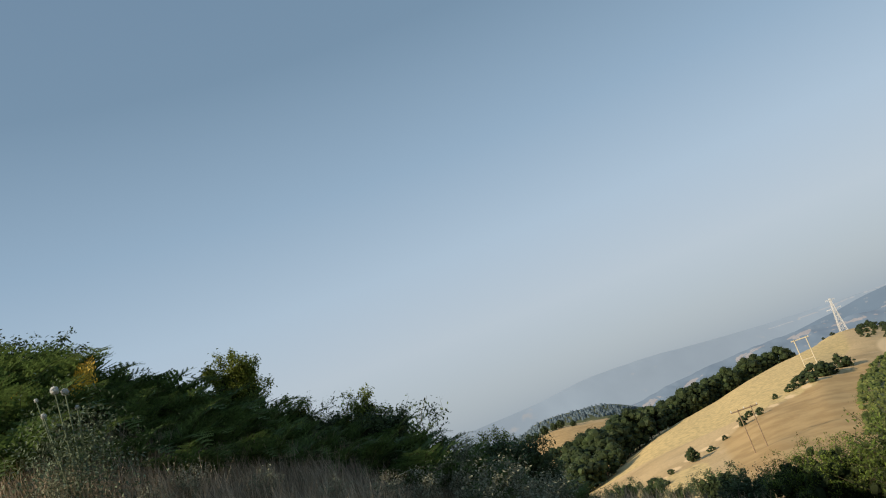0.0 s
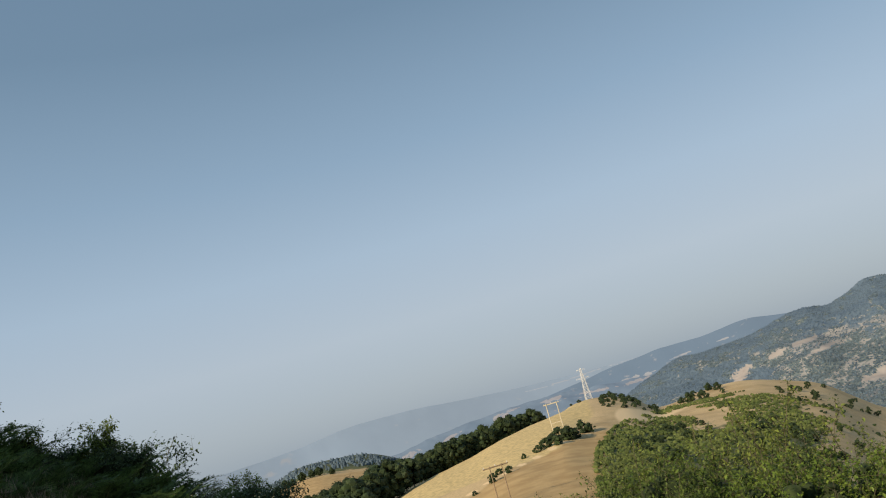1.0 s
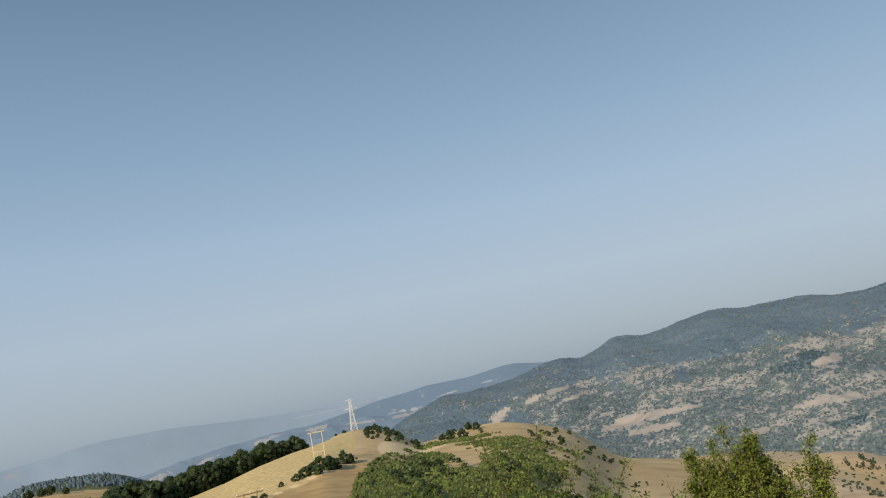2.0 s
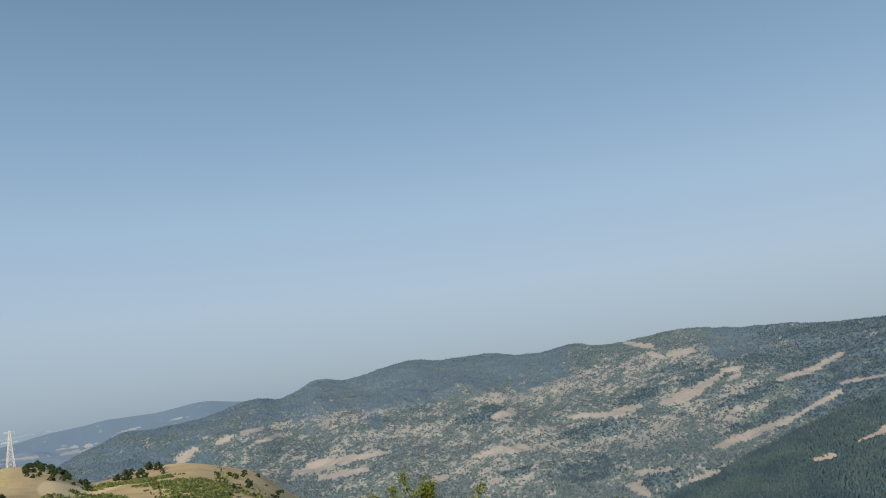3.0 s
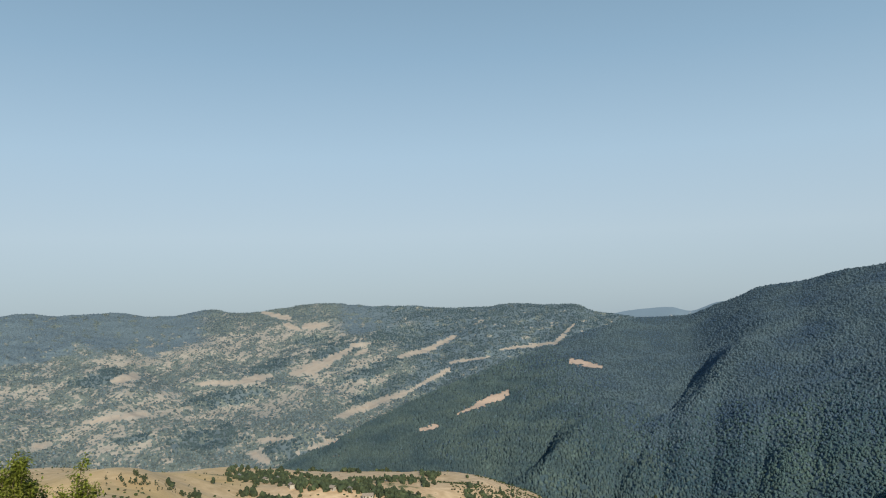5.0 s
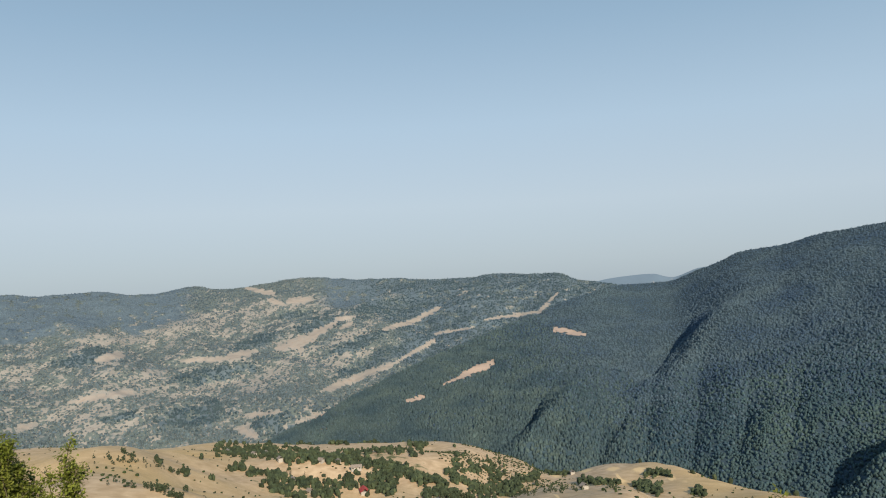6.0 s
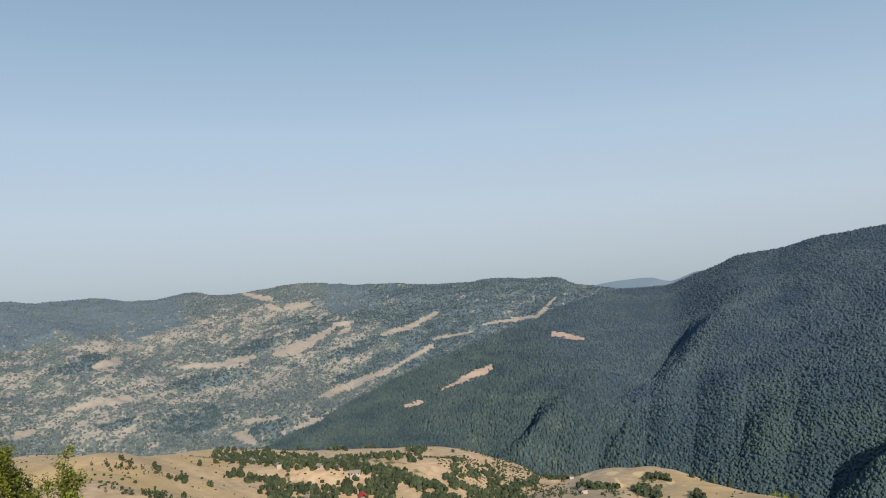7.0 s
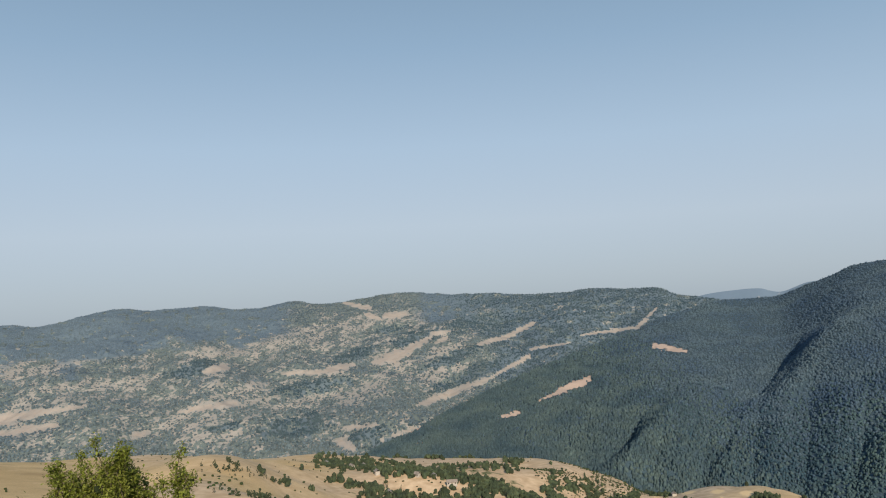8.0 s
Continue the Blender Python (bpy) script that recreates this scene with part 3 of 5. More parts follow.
def right_spurs(az, t, x, y):
    w = 0.22 * fbm(x, y, 500, 3, 65)
    a = az + 6.0 * w
    small = ridged((az - 90) / 3.1 + 1.7 * w) ** 0.6 - 0.6
    z = gully(a, t, 99.5, 0.5, 17.9, 34, 0.30, 0.64) + gully(a, t, 89.4, 0.26, 14.0, 44, 0.07, 0.38) + gully(a, t, 115.8, 0.22, 42.0, 48, 0.05, 0.36)
    z = z + gully(a, t, 110.0, 0.5, 55.0, 18, 0.40, 0.62) + gully(a, t, 97.0, 0.32, 8.0, 20, 0.08, 0.36) + gully(a, t, 104.0, 0.2, 20.0, 10, 0.06, 0.42)
    return z + (6 + 8 * fbm(x, y, 260, 2, 67)) * small * smooth(0.6, 0.12, t) * smooth(86, 92, az) + 10 * fbm(x, y, 180, 3, 66)


main_ridge = Mountain((27, 106), 900, 170,
    [(27, -6.6), (30.5, -4.66), (32.2, -3.9), (34, -3.42), (36.3, -3.42), (38.7, -3.25), (41, -2.68), (42.7, -2.36), (43.9, -2.52), (45.2, -2.15), (46.9, -1.6), (49, -1.68), (53.6, -0.82), (55.8, -1.05),
     (59, -0.95), (62.8, -1.42), (65.5, -1.05), (67.1, -1.27), (73.4, -0.82), (77.6, -1.1), (81.6, -1.32), (89.4, -1.17), (91.5, -1.22), (93, -1.75), (97, -2.5), (106, -3.5)],
    [(27, 3900), (45, 4200), (60, 4300), (75, 4250), (92, 3900), (106, 3600)],
    [(27, 2500, -9), (45, 2100, -11), (60, 1800, -13), (75, 1700, -13.5), (92, 1900, -13), (106, 2100, -12)], main_spurs, 1.1, bumps=9.0)
right_mount = Mountain((69, 132), 430, 150,
    [(69, -12.6), (72, -11.4), (76, -9.7), (80, -7.9), (84, -6.3), (88, -4.9), (92, -3.4), (95.9, -2.38), (99.4, -2.2), (101.7, -1.3), (104.4, -0.26),
     (106.9, 0.11), (109, 0.63), (113.2, 1.24), (120, 2.4), (132, 3.4)],
    [(69, 1500), (76, 1650), (84, 1950), (92, 2350), (99, 2600), (104, 2450), (113, 2250), (132, 2000)],
    [(69, 1350, -14), (76, 1300, -14.5), (84, 1180, -16), (92, 1120, -17.5), (100, 1050, -19), (113, 950, -21), (132, 900, -22)], right_spurs, 0.95, lie=1.0)

CLEARINGS = []


def clearing(a0, e0, a1, e1, w0, w1):
    """A field on a mountain side: from one bearing and angle to another, with its half widths in degrees."""
    CLEARINGS.append((a0, e0, a1, e1, w0, w1))


clearing(82.9, -9.00, 86.6, -7.55, 0.10, 0.42)
clearing(91.2, -5.30, 93.4, -5.78, 0.30, 0.15)
clearing(86.1, -4.42, 90.1, -4.03, 0.13, 0.14)
clearing(90.1, -4.11, 91.6, -2.65, 0.20, 0.13)
clearing(74.3, -8.87, 79.2, -7.38, 0.34, 0.25)
clearing(79.2, -7.38, 82.4, -5.80, 0.13, 0.22)
clearing(68.6, -10.27, 71.0, -10.17, 0.24, 0.24)
clearing(68.2, -11.07, 69.3, -11.76, 0.32, 0.32)
clearing(71.1, -5.75, 73.4, -5.19, 0.40, 0.58)
clearing(73.4, -4.98, 75.3, -4.09, 0.44, 0.19)
clearing(64.4, -6.08, 67.6, -6.16, 0.12, 0.27)
clearing(67.6, -6.16, 69.5, -5.79, 0.36, 0.28)
clearing(78.7, -4.78, 80.6, -4.39, 0.20, 0.26)
clearing(80.6, -4.39, 82.9, -3.40, 0.30, 0.16)
clearing(82.4, -5.31, 85.4, -4.97, 0.14, 0.10)
clearing(69.0, -1.30, 70.9, -1.79, 0.14, 0.26)
clearing(71.9, -2.46, 73.5, -2.35, 0.26, 0.24)
clearing(70.5, -2.17, 71.7, -2.65, 0.19, 0.14)
clearing(75.3, -3.88, 76.7, -3.76, 0.19, 0.14)
clearing(75.6, -4.52, 76.5, -4.16, 0.22, 0.14)
clearing(71.3, -11.17, 74.1, -10.52, 0.16, 0.18)
clearing(59.2, -5.55, 60.6, -5.40, 0.38, 0.42)
clearing(57.4, -8.16, 61.2, -7.86, 0.18, 0.34)
clearing(54.4, -9.37, 55.4, -9.33, 0.28, 0.22)
clearing(80.1, -10.05, 81.5, -9.81, 0.18, 0.20)
clearing(44.6, -7.75, 47.8, -7.29, 0.28, 0.52)
clearing(47.8, -7.29, 51.5, -7.15, 0.36, 0.14)
clearing(46.4, -8.35, 49.8, -8.15, 0.30, 0.20)
clearing(37.0, -5.9, 38.2, -5.2, 0.40, 0.34)
clearing(36.4, -6.6, 37.2, -6.1, 0.40, 0.45)
clearing(41.2, -4.6, 42.8, -4.4, 0.12, 0.16)
clearing(42.0, -5.4, 43.6, -5.1, 0.14, 0.18)
clearing(39.6, -5.0, 40.6, -4.7, 0.20, 0.20)


def open_fields(az, el):
    wob = 0.42 * grain(az * 2.6, el * 6.5, 77) + 0.42 * grain(az * 7.0, el * 15.0, 78) + 0.3 * grain(az * 17.0, el * 30.0, 79)
    best = np.zeros_like(az)
    for a0, e0, a1, e1, w0, w1 in CLEARINGS:
        da, de = a1 - a0, e1 - e0
        u = ((az - a0) * da + (el - e0) * de) / (da * da + de * de)
        c = np.clip(u, 0, 1)
        off = np.hypot(az - a0 - c * da, el - e0 - c * de)
        w = 0.98 * (w0 + (w1 - w0) * c) * (0.65 + 0.35 * (1 - np.abs(2 * c - 1) ** 3))
        best = np.maximum(best, smooth(0.95, 0.65, off / w + wob))
    return best


DARK_WOODS = [(66.6, -7.2, 2.7, 0.48, 5), (65.1, -9.9, 2.4, 0.8, 4), (73.6, -10.9, 3.2, 0.5, 14), (58.3, -5.4, 1.6, 0.5, 8), (74.0, -4.2, 1.5, 0.5, 14), (79.6, -3.2, 3.2, 0.55, 6),
              (77.6, -7.1, 3.0, 0.38, 22), (69.6, -5.2, 1.6, 0.4, 16), (76.9, -5.7, 2.6, 0.35, 18), (70.2, -10.8, 1.2, 0.5, 8), (60.6, -9.5, 1.1, 0.25, 2), (72.4, -3.4, 1.2, 0.25, 2)]
MEADOWS = [(70.4, -2.7, 2.0, 0.62, 4), (73.0, -2.5, 1.8, 0.42, -4), (64.6, -3.7, 4.2, 0.75, 6), (59.8, -5.9, 1.1, 0.75, 10), (55.2, -5.9, 1.5, 0.5, 14), (61.8, -7.85, 2.4, 0.5, -6), (65.2, -8.1, 2.8, 0.6, 8),
           (75.2, -6.9, 2.4, 0.5, 8), (70.7, -7.3, 2.4, 0.5, 26), (57.6, -8.9, 2.3, 0.55, 0), (59.4, -9.9, 2.6, 0.45, 6), (69.0, -11.1, 0.9, 0.5, 0), (55.0, -9.3, 0.7, 0.35, 10), (60.3, -4.2, 2.6, 0.35, 4), (63.6, -7.0, 2.6, 0.4, 2),
           (76.7, -4.9, 1.8, 0.4, 18), (68.6, -4.2, 1.7, 0.4, 4), (46.4, -4.3, 2.2, 0.9, 4), (42.6, -4.7, 2.4, 0.6, 10), (49.6, -4.4, 1.6, 0.45, 10), (51.4, -6.2, 2.4, 0.7, 8), (56.6, -7.2, 1.6, 0.3, 8), (84.0, -2.6, 3.0, 0.28, 3), (88.2, -3.0, 1.5, 0.3, 3)]


def main_woods(az, el, r):
    u, v = az * 0.94 + el * 0.34, -az * 0.34 + el * 0.94
    fine = 0.30 * fbm(u, v * 3.0, 1.1, 3, 72) + 0.42 * fbm(u, v * 2.2, 0.30, 3, 73)
    upper = smooth(-3.6, -1.8, el - 0.05 * (az - 60))
    w = 0.73 + fine + 0.25 * upper + 0.25 * smooth(78, 84, az) + 0.12 * smooth(42, 37, az) - 0.36 * blobs(az, el, MEADOWS)
    w = np.maximum(w, blobs(az, el, DARK_WOODS))
    return np.clip(w, 0, 1) * (1 - open_fields(az, el))


def right_woods(az, el, r):
    return (1 - open_fields(az, el)) * (0.93 - 0.40 * smooth(82, 71, az + 3.0 * fbm(az, el * 2, 1.6, 3, 87)))


# where woods close up; the ground colour there carries the haze tint too
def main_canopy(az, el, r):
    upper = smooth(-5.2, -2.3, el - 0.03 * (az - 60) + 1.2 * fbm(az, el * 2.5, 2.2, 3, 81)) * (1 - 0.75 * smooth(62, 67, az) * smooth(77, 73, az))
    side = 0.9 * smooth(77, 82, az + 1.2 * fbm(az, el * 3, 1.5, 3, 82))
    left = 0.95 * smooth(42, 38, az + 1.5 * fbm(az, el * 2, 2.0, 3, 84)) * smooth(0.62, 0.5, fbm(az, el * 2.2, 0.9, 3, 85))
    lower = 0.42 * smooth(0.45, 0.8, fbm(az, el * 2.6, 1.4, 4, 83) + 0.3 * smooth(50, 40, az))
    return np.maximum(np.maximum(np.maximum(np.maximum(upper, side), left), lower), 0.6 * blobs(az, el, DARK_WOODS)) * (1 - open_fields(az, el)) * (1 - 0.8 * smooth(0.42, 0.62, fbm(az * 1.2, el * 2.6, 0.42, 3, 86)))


main_ridge.build("mountain_ridge", HAZY_SLOPE, lambda a, e, r: np.maximum(0.16 + 0.62 * main_woods(a, e, r) - 0.5 * open_fields(a, e), 0), main_canopy, "patchwork of beige clearings and woods on a hazy mountain ridge")
right_mount.build("forest_mountain", HAZY_FLOOR, lambda a, e, r: 0.95 * right_woods(a, e, r), right_woods, "steep mountain covered in dark green forest")


def forest(name, mat, templates, got, wide, tall, label, sink=0.12):
    az, el, r, z = got
    n = len(az)
    w = rng.uniform(*wide, n)
    h = rng.uniform(*tall, n) * np.interp(r, [1200, 2300], [1.0, 0.7])
    p = polar(az, r, z - sink * h)
    v, f = place_all(templates, p, w, h)
    return tagged(new(name, mesh_of(name, v, f, [mat], shade=True)), label, "forest", kind="stuff")


def above_right(az):
    return np.where(az > 70, through_knots(az, [c[0] for c in right_mount.crest], [c[1] for c in right_mount.crest]) - 0.4, -12.5)


def main_keep(a, e, r):
    w = np.maximum(0.22 + 0.78 * smooth(0.30, 0.75, main_woods(a, e, r)), 0.95 * main_canopy(a, e, r))
    w = w * (1 - open_fields(a, e + 0.06)) * (1 - open_fields(a, e))
    return np.where(e > above_right(a), w, 0)


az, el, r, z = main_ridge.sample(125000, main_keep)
# closed canopy takes the bluer, haze-tinted crowns
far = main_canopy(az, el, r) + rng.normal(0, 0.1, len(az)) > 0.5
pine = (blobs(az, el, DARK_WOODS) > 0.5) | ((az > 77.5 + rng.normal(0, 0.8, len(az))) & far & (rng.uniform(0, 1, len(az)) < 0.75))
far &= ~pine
for sel, nm, mt, tp, tl in ((pine, "dark_pine_woods", HAZY_PINE, TINY + SLIM[:3], (6, 10)), (far, "far_ridge_woods", HAZIER_WOOD, TENTS, (4.0, 6.6)), (~far & ~pine, "mountain_woods", HAZY_WOOD, TENTS + TINY[:2], (4.6, 8.4))):
    forest(nm, mt, tp, (az[sel], el[sel], r[sel], z[sel]), (4.4, 8.4), tl, "mixed woods dotted over the mountain slope, blue with painted haze")
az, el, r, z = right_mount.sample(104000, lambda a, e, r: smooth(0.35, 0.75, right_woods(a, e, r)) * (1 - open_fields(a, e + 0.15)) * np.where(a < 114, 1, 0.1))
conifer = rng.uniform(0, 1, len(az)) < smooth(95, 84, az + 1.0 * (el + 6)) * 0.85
# farther crowns get the paler copy, so the painted haze grows with distance
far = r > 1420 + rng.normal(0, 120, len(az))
for sel, nm, mt, tp, wd, tl in ((conifer, "spruce_forest", HAZY_SPRUCE, SPIRES + TINY[:3], (4.0, 6.2), (5.5, 9.5)), (~conifer & ~far, "beech_forest", HAZY_BEECH, SMALL + DOMES, (2.9, 5.4), (3.6, 6.4)),
                                (~conifer & far, "upper_beech_forest", HAZIER_BEECH, TINY + DOMES, (3.3, 5.8), (3.6, 6.2))):
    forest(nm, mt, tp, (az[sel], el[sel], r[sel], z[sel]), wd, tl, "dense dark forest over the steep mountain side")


def backdrop(name, mat, span, crest, dist, depth, label, bare=None, rough=2.0):
    cols, rows = 420, 60
    A, T = np.meshgrid(np.linspace(*span, cols), np.linspace(0, 1, rows))
    e = through_knots(A, [c[0] for c in crest], [c[1] for c in crest])
    r = dist - depth * (1 - T)
    zc = EYE_Z + dist * tan_deg(e)
    x, y = r * np.sin(np.radians(A)), r * np.cos(np.radians(A))
    low = EYE_Z + (dist - depth) * tan_deg(-8.0)
    z = low + (zc - low) * T ** 0.9 + (1 - T) * T * 25 * fbm(x, y, 400, 3, 91) + rough * fbm(x, y, 160, 4, 93) * T
    me = mesh_of(name, polar(A, r, z).reshape(-1, 3), grid_faces(rows, cols)[:, ::-1], [mat], shade=True)
    e = np.degrees(np.arctan2(z - EYE_Z, r))
    cover(me, "scrub", 0.95 - (0.9 * bare(A, e) if bare else 0) + 0.25 * fbm(x, y, 380, 3, 95))
    return tagged(new(name, me), label, "backdrop", kind="structure")


backdrop("backdrop_ridge", HAZY_RIDGE, (22, 48), [(22, -4.3), (24, -3.75), (27, -3.3), (29, -2.95), (31, -2.75), (33, -2.5), (35.3, -2.5), (36.9, -2.33), (39, -2.08), (41, -2.38), (44, -2.7), (48, -3.2)], 4550, 500, "blue hazy wooded ridge in the distance",
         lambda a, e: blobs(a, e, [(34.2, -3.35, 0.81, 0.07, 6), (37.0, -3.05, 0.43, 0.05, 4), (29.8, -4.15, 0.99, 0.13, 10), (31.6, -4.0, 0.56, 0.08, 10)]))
backdrop("backdrop_far_ridge", FARTHEST_HAZE, (-10, 36), [(-10, -4.2), (-5, -3.3), (0, -2.75), (3.1, -2.6), (6.2, -2.44), (10.7, -1.97), (13.6, -1.98), (18.8, -2.36), (22.6, -2.58), (26.3, -2.68), (31, -2.72), (36, -2.9)], 4800, 500, "pale blue hazy mountain almost lost in the haze",
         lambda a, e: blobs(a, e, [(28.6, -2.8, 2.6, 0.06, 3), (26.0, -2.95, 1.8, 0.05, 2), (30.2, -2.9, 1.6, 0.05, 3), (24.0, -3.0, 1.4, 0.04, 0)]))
backdrop("backdrop_low_hills", HAZY_HILLS, (4, 36), [(4, -6.2), (8, -5.5), (10.5, -5.1), (12.4, -4.8), (15.9, -4.25), (19, -3.9), (21.7, -3.75), (25, -3.8), (29, -4.05), (33, -4.3), (36, -4.7)], 4300, 700, "hazy low hills with pale bare patches",
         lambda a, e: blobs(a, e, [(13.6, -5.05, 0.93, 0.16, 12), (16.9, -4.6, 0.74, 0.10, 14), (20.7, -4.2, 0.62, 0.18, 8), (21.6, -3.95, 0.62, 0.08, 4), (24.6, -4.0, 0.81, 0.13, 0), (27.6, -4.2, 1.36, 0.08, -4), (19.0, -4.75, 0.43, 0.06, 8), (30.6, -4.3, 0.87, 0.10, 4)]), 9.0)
backdrop("backdrop_notch_hills", HAZY_RIDGE, (90, 106), [(90, -2.6), (94.1, -2.03), (95.1, -1.83), (98.3, -1.57), (99.6, -1.86), (101.5, -1.31), (106, -0.9)], 4700, 400, "blue hazy hills seen through a mountain gap")

# wooded knoll in the middle distance
az = rng.uniform(-4, 13, 900)
r = rng.uniform(1010, 1190, 900)
keep = (fbm(az * 60, r, 120, 2, 97) > -0.35) | (az < 8)
forest("knoll_conifers", HAZY_WOOD, SPIRES + DOMES, (az[keep], None, r[keep], ground_z(az, r)[keep]), (3, 5.5), (3, 6.5), "grey-green conifers on a distant knoll")


BRUSH = m_leaf("brush_leaf", (0.072, 0.102, 0.025), (0.165, 0.192, 0.055), 14.0, 0.8, 0.4, 0.2)


# ---- hill things: trees, shrubs, poles, houses ----
def range_at(az, drop, r0=60.0, r1=1700.0):
    """The first distance at which the land along a bearing rises to that angle from the eye."""
    r = np.geomspace(r0, r1, 700)
    e = np.degrees(np.arctan2(ground_z(np.full_like(r, az), r) - EYE_Z, r))
    k = np.argmax(e >= drop)
    return float(r[k]) if e[k] >= drop else float(r[np.argmax(e)])


def tube(points, radii, sides=6):
    v, f = [], []
    pts = [Vector(p) for p in points]
    for i, p in enumerate(pts):
        d = (pts[min(i + 1, len(pts) - 1)] - pts[max(i - 1, 0)]).normalized()
        a = d.orthogonal().normalized()
        b = d.cross(a)
        for k in range(sides):
            t = 6.2832 * k / sides
            v.append(p + (a * math.cos(t) + b * math.sin(t)) * radii[i])
    for i in range(len(pts) - 1):
        for k in range(sides):
            q, n = i * sides + k, i * sides + (k + 1) % sides
            f.append((q, n, n + sides, q + sides))
    return np.array([p[:] for p in v]), np.array(f)


def joined(pieces):
    vs, quads, tris, base = [], [], [], 0
    for v, f in pieces:
        vs.append(v)
        (quads if f.shape[1] == 4 else tris).append(f + base)
        base += len(v)
    out = []
    if quads:
        out.append(np.concatenate(quads))
    if tris:
        out.append(np.concatenate(tris))
    return np.concatenate(vs), out


def thing(name, label, category, group=""):
    return tagged(new(name), label, category, group)


def leaf_cards(centres, size, r, droop=0.3):
    """Small folded leaves, four corners each, at random turns."""
    n = len(centres)
    a = r.uniform(0, 6.283, n)
    tilt = r.uniform(-0.9, 0.7, n) - droop
    s = size * r.uniform(0.65, 1.3, n)
    along = np.stack([np.cos(a) * np.cos(tilt), np.sin(a) * np.cos(tilt), np.sin(tilt)], 1)
    side = np.stack([-np.sin(a), np.cos(a), r.uniform(-0.6, 0.6, n)], 1)
    up = np.cross(along, side)
    p0 = centres
    p1 = centres + (along * 0.5 + side * 0.27 + up * 0.08) * s[:, None]
    p2 = centres + along * s[:, None]
    p3 = centres + (along * 0.5 - side * 0.27 + up * 0.08) * s[:, None]
    v = np.stack([p0, p1, p2, p3], 1).reshape(-1, 3)
    f = np.arange(n * 4).reshape(n, 4)
    return v, np.concatenate([f[:, [0, 1, 2]], f[:, [0, 2, 3]]])


def crown_tree(name, label, category, height, width, clumps, leaf, seed, group="", trunk_share=0.22, narrow=False, leaves=0, clump=(0.13, 0.28), card=0.045):
    """A tapered trunk with limbs and a crown of many clumps."""
    r = np.random.default_rng(seed)
    ob = thing(name, label, category, group)
    h0 = height * trunk_share
    pieces = [tube([(0, 0, -0.4), (0.02 * width, 0, h0 * 0.6), (0, 0.02 * width, h0 * 1.3), (0, 0, height * 0.7)],
                   [0.035 * height, 0.026 * height, 0.02 * height, 0.006 * height], 7)]
    for k in range(5):
        a = 6.283 * k / 5 + r.uniform(-0.4, 0.4)
        z = h0 * r.uniform(0.8, 1.5)
        pieces.append(tube([(0, 0, z), (0.18 * width * math.cos(a), 0.18 * width * math.sin(a), z + 0.14 * height),
                            (0.34 * width * math.cos(a), 0.34 * width * math.sin(a), z + 0.26 * height)], [0.014 * height, 0.01 * height, 0.004 * height], 5))
    v, f = joined(pieces)
    part("trunk", mesh_of("trunk", v, f, [BARK]), ob)
    n = clumps
    u = r.uniform(0, 1, n)
    z = h0 * 0.7 + (height - h0 * 0.7) * u
    prof = np.sin(np.clip(u * 0.9 + 0.12, 0, 1) * math.pi) ** 0.6 if not narrow else (0.35 + 0.65 * np.sin(np.clip(u + 0.05, 0, 1) * math.pi) ** 0.5)
    rad = 0.5 * width * prof * np.sqrt(r.uniform(0.15, 1, n))
    a = r.uniform(0, 6.283, n)
    pts = np.stack([rad * np.cos(a), rad * np.sin(a), z - 0.06 * height], 1)
    size = width * r.uniform(*clump, n)
    v, f = place_all(SMALL, pts, size, size * 0.85, turn=r.uniform(0, 6.283, n), pick=r.integers(0, len(SMALL), n))
    if leaves:
        dirs = r.normal(size=(leaves, 3))
        dirs /= np.linalg.norm(dirs, axis=1)[:, None]
        k = r.integers(0, n, leaves)
        c = pts[k] + dirs * (size[k] * 0.55)[:, None] + np.array([0, 0, 1]) * (size[k] * 0.42)[:, None]
        lv, lf = leaf_cards(c, card * width, r)
        v, f = np.concatenate([v, lv]), np.concatenate([f, lf + len(v)])
    part("crown", mesh_of("crown", v, f, [leaf]), ob)
    return ob


def settle(ob, az, r, scale=1.0, sink=0.0, turn=None, squash=1.0):
    p = at(az, r, -sink)
    ob.matrix_basis = Matrix.LocRotScale(p, Euler((0, 0, random.uniform(0, 6.283) if turn is None else turn)), (scale, scale, scale * squash))
    return ob


def more(ob, az, r, scale=1.0, sink=0.0, squash=1.0):
    c = copy_thing(ob, Matrix())
    return settle(c, az, r, scale, sink, squash=squash)


# trees behind the golden crest
oaks = [crown_tree("oak_tree", "dense dark green oak behind the golden crest", "tree", 11, 11, 95, OAK, 100 + k, "oaks along the crest", leaves=1700, clump=(0.15, 0.30), card=0.06) for k in range(3)]
crest_line = [(7.2, 365), (8.2, 380), (9.0, 372), (9.8, 395), (10.6, 388), (11.3, 405), (12.0, 400), (12.7, 418), (13.4, 428), (14.2, 440), (14.9, 446), (15.7, 455), (16.4, 462),
              (17.1, 468), (17.9, 474), (18.6, 482), (19.3, 488), (20.0, 496), (20.7, 502), (21.4, 510), (22.0, 518), (22.7, 528), (23.3, 538)]
first = [True, True, True]
for i, (a, d) in enumerate(crest_line):
    for j in range(2):
        k = (i + j) % 3
        big = 1.5 if i < 7 else 1.2
        aa, dd, sc = a + random.uniform(-0.25, 0.25), d + 12 + 16 * j + random.uniform(-5, 5), big * random.uniform(0.8, 1.2)
        if first[k]:
            settle(oaks[k], aa, dd, sc)
            first[k] = False
        else:
            more(oaks[k], aa, dd, sc)
